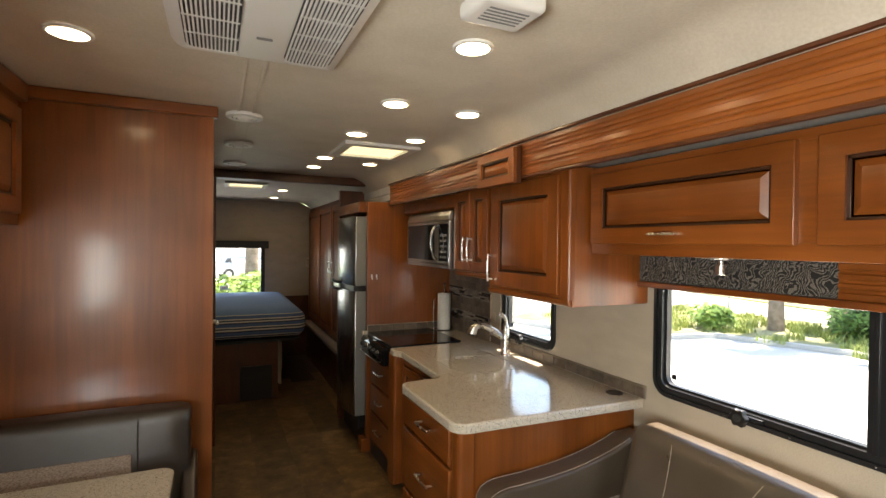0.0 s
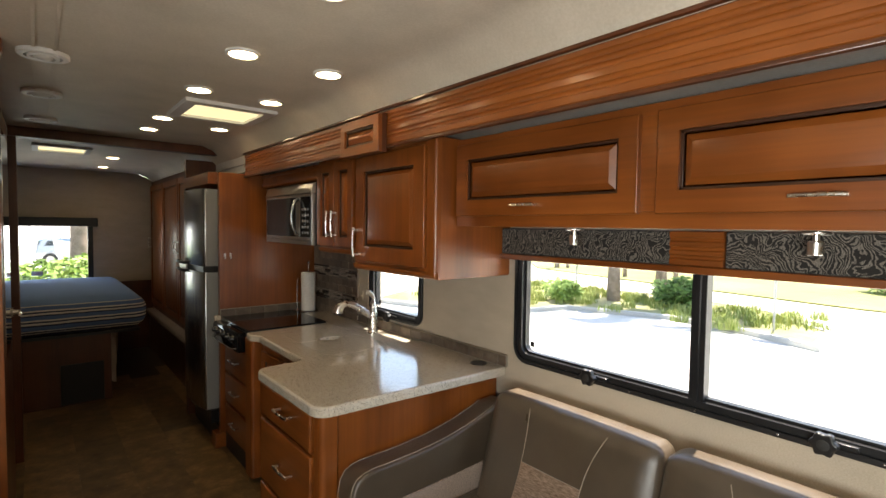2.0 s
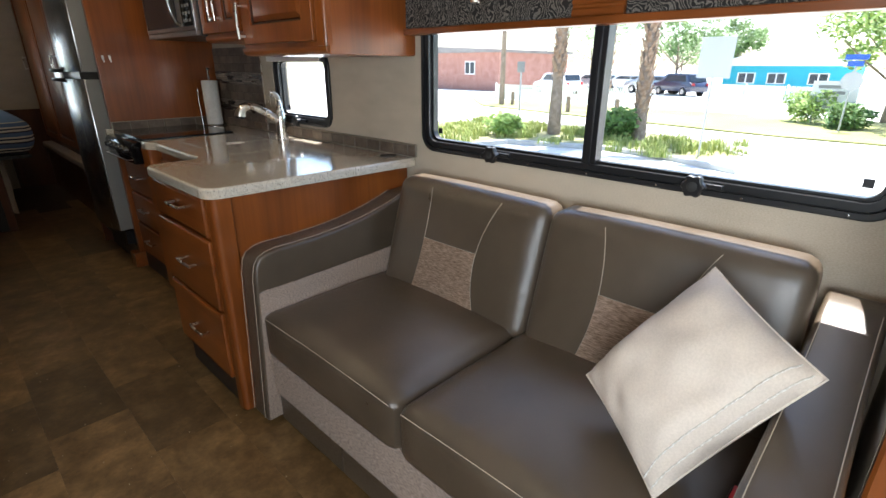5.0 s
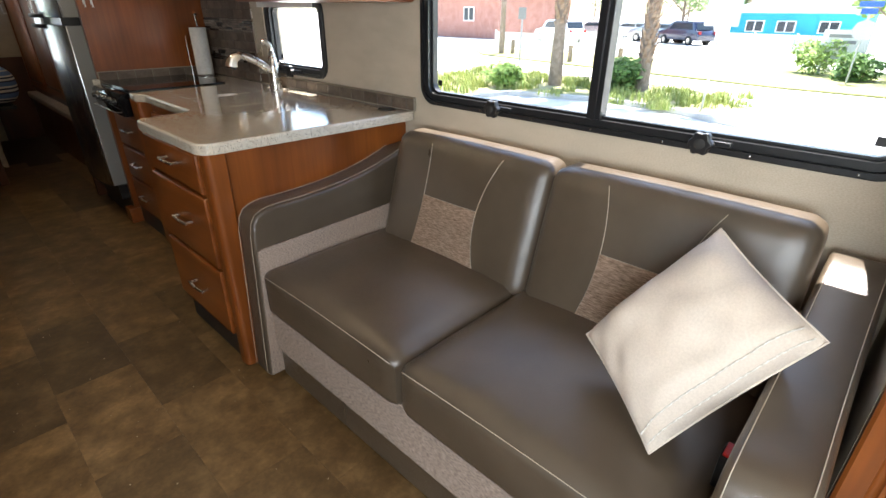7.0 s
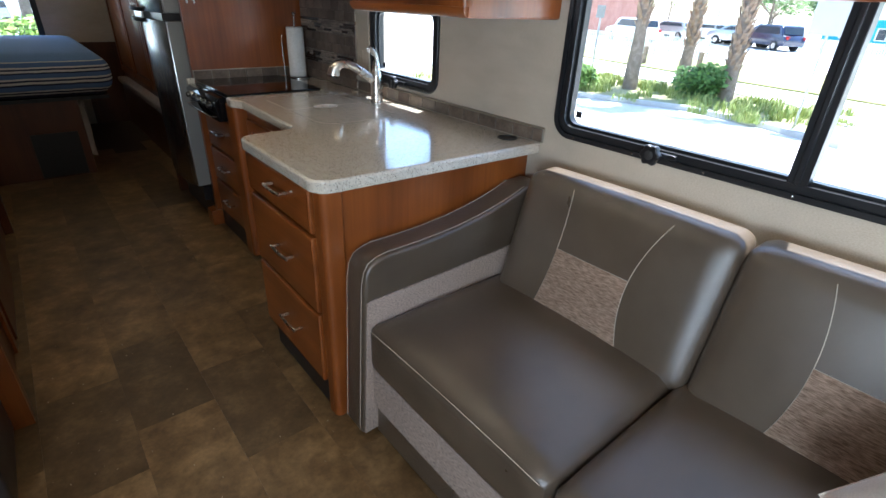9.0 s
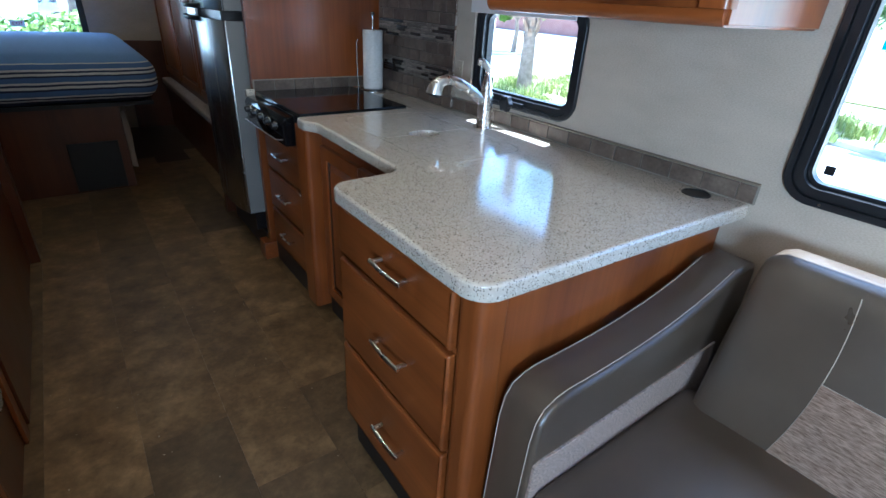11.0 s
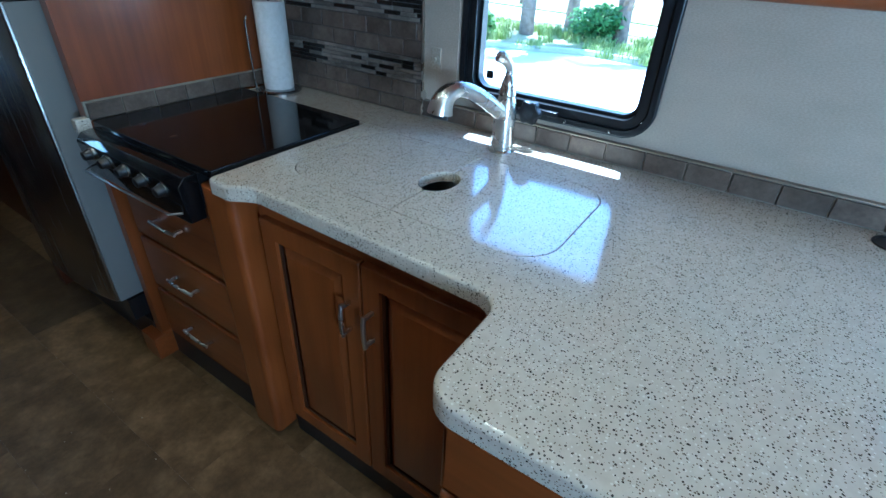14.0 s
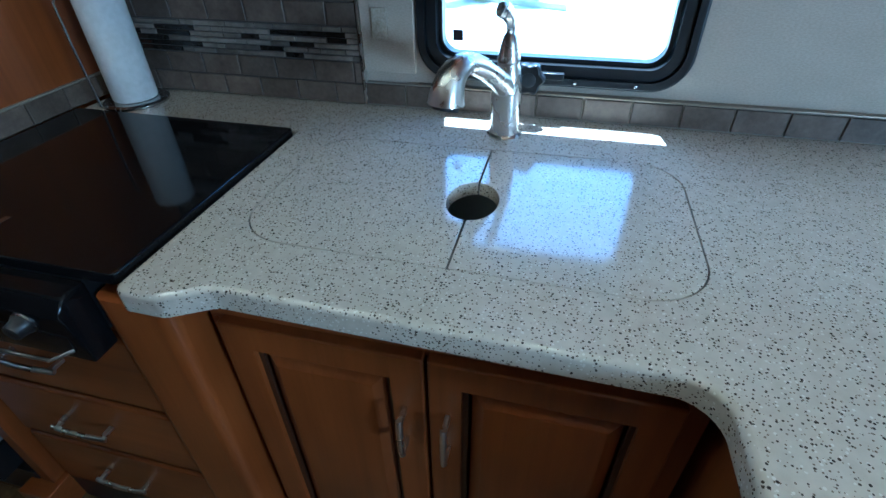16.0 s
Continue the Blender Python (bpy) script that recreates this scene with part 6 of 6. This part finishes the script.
def car(x, y, turn, paint_mat, label, tall=1.7):
    t = thing("car", (0, 0, 0), label, "car", "parked cars")
    side = [(-2.25, 0.35), (-2.3, 0.75), (-2.15, 1.0), (-1.95, 1.05), (-1.75, tall - 0.08), (-1.5, tall), (0.5, tall), (0.8, tall - 0.1), (1.25, 1.12), (2.1, 0.95), (2.3, 0.7), (2.3, 0.35)]
    part("body", prism(side, "y", -0.9, 0.9, 0.06, 2), paint_mat, t)
    for s in (-1, 1):
        part("side_window", prism([(-1.65, 1.1), (-1.5, tall - 0.12), (0.45, tall - 0.12), (0.95, 1.12)], "y", s * 0.9, s * 0.908), DARKGLASS, t)
    part("rear_window", prism([(-1.97, 1.12), (-1.80, tall - 0.14), (-1.77, tall - 0.14), (-1.94, 1.12)], "y", -0.75, 0.75), DARKGLASS, t)
    part("windscreen", prism([(1.27, 1.14), (0.84, tall - 0.14), (0.87, tall - 0.14), (1.30, 1.14)], "y", -0.75, 0.75), DARKGLASS, t)
    for a in (-1.4, 1.4):
        for s in (-1, 1):
            w = part("wheel", cyl((a, s * 0.72, 0.34), (a, s * 0.93, 0.34), 0.34, None, 20), RUBBER, t)
            part("rim", cyl((a, s * 0.925, 0.34), (a, s * 0.94, 0.34), 0.2, None, 16), STEEL, w)
    for s in (-0.7, 0.7):
        part("headlight", box((2.25, 2.315, s - 0.16, s + 0.16, 0.68, 0.8), bev=0.01), WHITE, t)
        part("tail_light", box((-2.32, -2.2, s - 0.1, s + 0.1, 0.8, 1.0), bev=0.01), material("tail_red", (0.4, 0.01, 0.01), 0.3), t)
    t.matrix_basis = pose(x, y, GZ, 0, 0, turn)
    return t


car(44.0, 15.3, 60, CARPAINTS[0], "parked dark blue sport utility vehicle")
car(45.5, 18.2, 80, CARPAINTS[2], "parked silver car by the fence", 1.5)
car(47.0, 21.0, 80, CARPAINTS[1], "parked white car by the fence", 1.5)
car(47.0, 24.5, 75, CARPAINTS[2], "parked silver car by the fence", 1.5)
car(38.5, 23.5, 70, CARPAINTS[1], "parked white pickup-sized car", 1.7)
car(-4.2, 33.0, 20, CARPAINTS[1], "parked white car behind the hedge", 1.6)
car(1.5, 36.0, 10, CARPAINTS[2], "parked silver car behind the hedge", 1.5)

GALV = material("galvanised_steel", (0.42, 0.43, 0.44), 0.5, 0.7)
sign = thing("road_sign", (13.1, 3.85, GZ), "grey metal sign seen from behind on a thin steel post", "sign")
part("post", box((13.08, 13.12, 3.83, 3.87, GZ, GZ + 2.75)), GALV, sign)
part("panel", box((13.06, 13.075, 3.48, 4.21, GZ + 1.95, GZ + 2.85), bev=0.004), GALV, sign)
pole = thing("road_sign", (14.6, 10.4, GZ), "small dark sign on a thin post", "sign")
part("post", cyl((14.6, 10.4, GZ), (14.6, 10.4, GZ + 2.3), 0.03), GALV, pole)
part("panel", box((14.57, 14.585, 10.25, 10.55, GZ + 2.0, GZ + 2.35), bev=0.004), GREYSIDE, pole)
util = solo("utility_pole", cyl((24.2, 18.5, GZ), (24.2, 18.5, GZ + 9), 0.16, 0.12), BARK, (24.2, 18.5, GZ), "wooden utility pole beside the road", "pole")
for k, (x, y) in enumerate(((24.6, 18.0), (22.6, 13.1), (22.3, 10.4))):
    solo("bollard", cyl((x, y, GZ), (x, y, GZ + 0.8), 0.11, 0.10), BARK, (x, y, GZ), "short wooden bollard on the verge", "bollard", "wooden bollards")
club = thing("white_sign", (25.2, 2.9, GZ), "white board sign with grey lettering lines and a pennant", "sign")
part("board", box((25.2, 25.26, 2.1, 3.6, GZ + 0.5, GZ + 1.7), bev=0.01), OUTWHITE, club)
for k, (a, b) in enumerate(((2.3, 3.4), (2.5, 3.2), (2.7, 3.05))):
    part("lettering", box((25.192, 25.199, a, b, GZ + 1.42 - 0.22 * k, GZ + 1.54 - 0.22 * k)), GREYSIDE, club)
for y in (2.3, 3.4):
    part("post", box((25.27, 25.33, y - 0.04, y + 0.04, GZ, GZ + 1.6)), OUTWHITE, club)
street = thing("street_sign", (22.6, 2.15, GZ), "blue street name signs above a round sign on a post", "sign")
part("post", cyl((22.6, 2.15, GZ), (22.6, 2.15, GZ + 2.7), 0.03), GALV, street)
BLUESIGN = material("blue_sign", (0.02, 0.10, 0.45), 0.4)
part("name_plate", box((22.55, 22.565, 1.85, 2.50, GZ + 2.45, GZ + 2.62)), BLUESIGN, street)
part("name_plate", box((22.55, 22.565, 1.95, 2.40, GZ + 2.24, GZ + 2.41)), BLUESIGN, street)
part("round_plate", lathe((22.56, 2.15, GZ + 1.75), (-1, 0, 0), [(0.33, 0), (0.33, 0.01)], 8), GALV, street)


def mast(x, y, h):
    t = solo("boat_mast", cyl((x, y, GZ), (x, y, GZ + h), 0.06, 0.03, 8), GALV, (x, y, GZ), "thin boat mast in the distant marina", "mast", "distant masts")
    return t


for x, y, h in ((48, 31, 11), (55, 34, 12), (52, 24, 10), (60, 22, 12), (58, 15, 9), (45, 20, 10)):
    mast(x, y, h)

# behind the bedroom window
hedge_spots = [(-3.2 + 0.42 * k + r0.uniform(-0.1, 0.1), 12.0 + r0.uniform(-0.3, 0.3), GZ + 1.32 + r0.uniform(-0.1, 0.25), 0.42) for k in range(14)]
stuff("hedge", foliage(hedge_spots + [(x, y, z - 0.6, 0.5) for x, y, z, _ in hedge_spots], 0.075, 420, 77), LEAF_LIGHT, "bright green hedge outside the bedroom window", "hedge")


def boat(x, y, turn, canopy, label):
    t = thing("boat", (0, 0, 0), label, "boat", "boats behind the hedge")
    bm = bmesh.new()
    rings = []
    for s, w, z0, z1 in ((-3, 0.95, 0.75, 1.6), (-1, 1.1, 0.6, 1.65), (1, 1.05, 0.6, 1.75), (2.4, 0.6, 0.75, 1.9), (3.2, 0.05, 1.3, 2.0)):
        rings.append([bm.verts.new((s, -w, z1)), bm.verts.new((s, -w * 0.75, z0 + 0.25)), bm.verts.new((s, 0, z0)), bm.verts.new((s, w * 0.75, z0 + 0.25)), bm.verts.new((s, w, z1))])
    for a, b in zip(rings, rings[1:]):
        for k in range(4):
            bm.faces.new((a[k], a[k + 1], b[k + 1], b[k]))
        bm.faces.new((a[4], a[0], b[0], b[4]))
    bm.faces.new(rings[0])
    part("hull", bm, OUTWHITE, t)
    part("trailer", box((-2.5, 2.0, -0.7, 0.7, 0.35, 0.5), (-1.0, -0.5, -0.9, 0.9, 0.0, 0.6)), GALV, t)
    cz = [(-1.4 + 2.6 * k / 8, 2.55 + 0.35 * math.sin(math.pi * k / 8)) for k in range(9)]
    part("canopy", prism(cz + [(p[0], p[1] - 0.05) for p in reversed(cz)], "y", -0.95, 0.95), canopy, t, "blue canvas canopy")
    for p in (-1.2, 1.0):
        for s in (-0.85, 0.85):
            part("pole", cyl((p, s, 1.6), (p, s, 2.62), 0.02, None, 8), GALV, t)
    t.matrix_basis = pose(x, y, GZ, 0, 0, turn)
    return t


CANVAS = woven("blue_canvas", (0.02, 0.13, 0.30), (0.03, 0.18, 0.38), 60, 0.8)
boat(-1.6, 21.0, 70, CANVAS, "white motor boat on a trailer under a blue canopy")
boat(1.6, 24.5, 110, CANVAS, "white boat on a trailer under a blue cover")
boat(-5.5, 25.0, 80, CANVAS, "white boat on a trailer under a blue tarpaulin")
lp = solo("light_pole", cyl((-0.95, 14.0, GZ), (-0.95, 14.0, GZ + 6), 0.07, 0.06, 12), GREYSIDE, (-0.95, 14.0, GZ), "dark steel light pole behind the hedge", "pole")
palm(0.45, 13.5, 0.05, 8, 2.4, 6.0)
tree(-8.0, 52.0, 8.0, 5.0, 41, LEAF_DARK, "distant dark green tree behind the boats")
tree(6.0, 55.0, 8.0, 5.0, 42, LEAF_DARK, "distant dark green tree behind the boats")
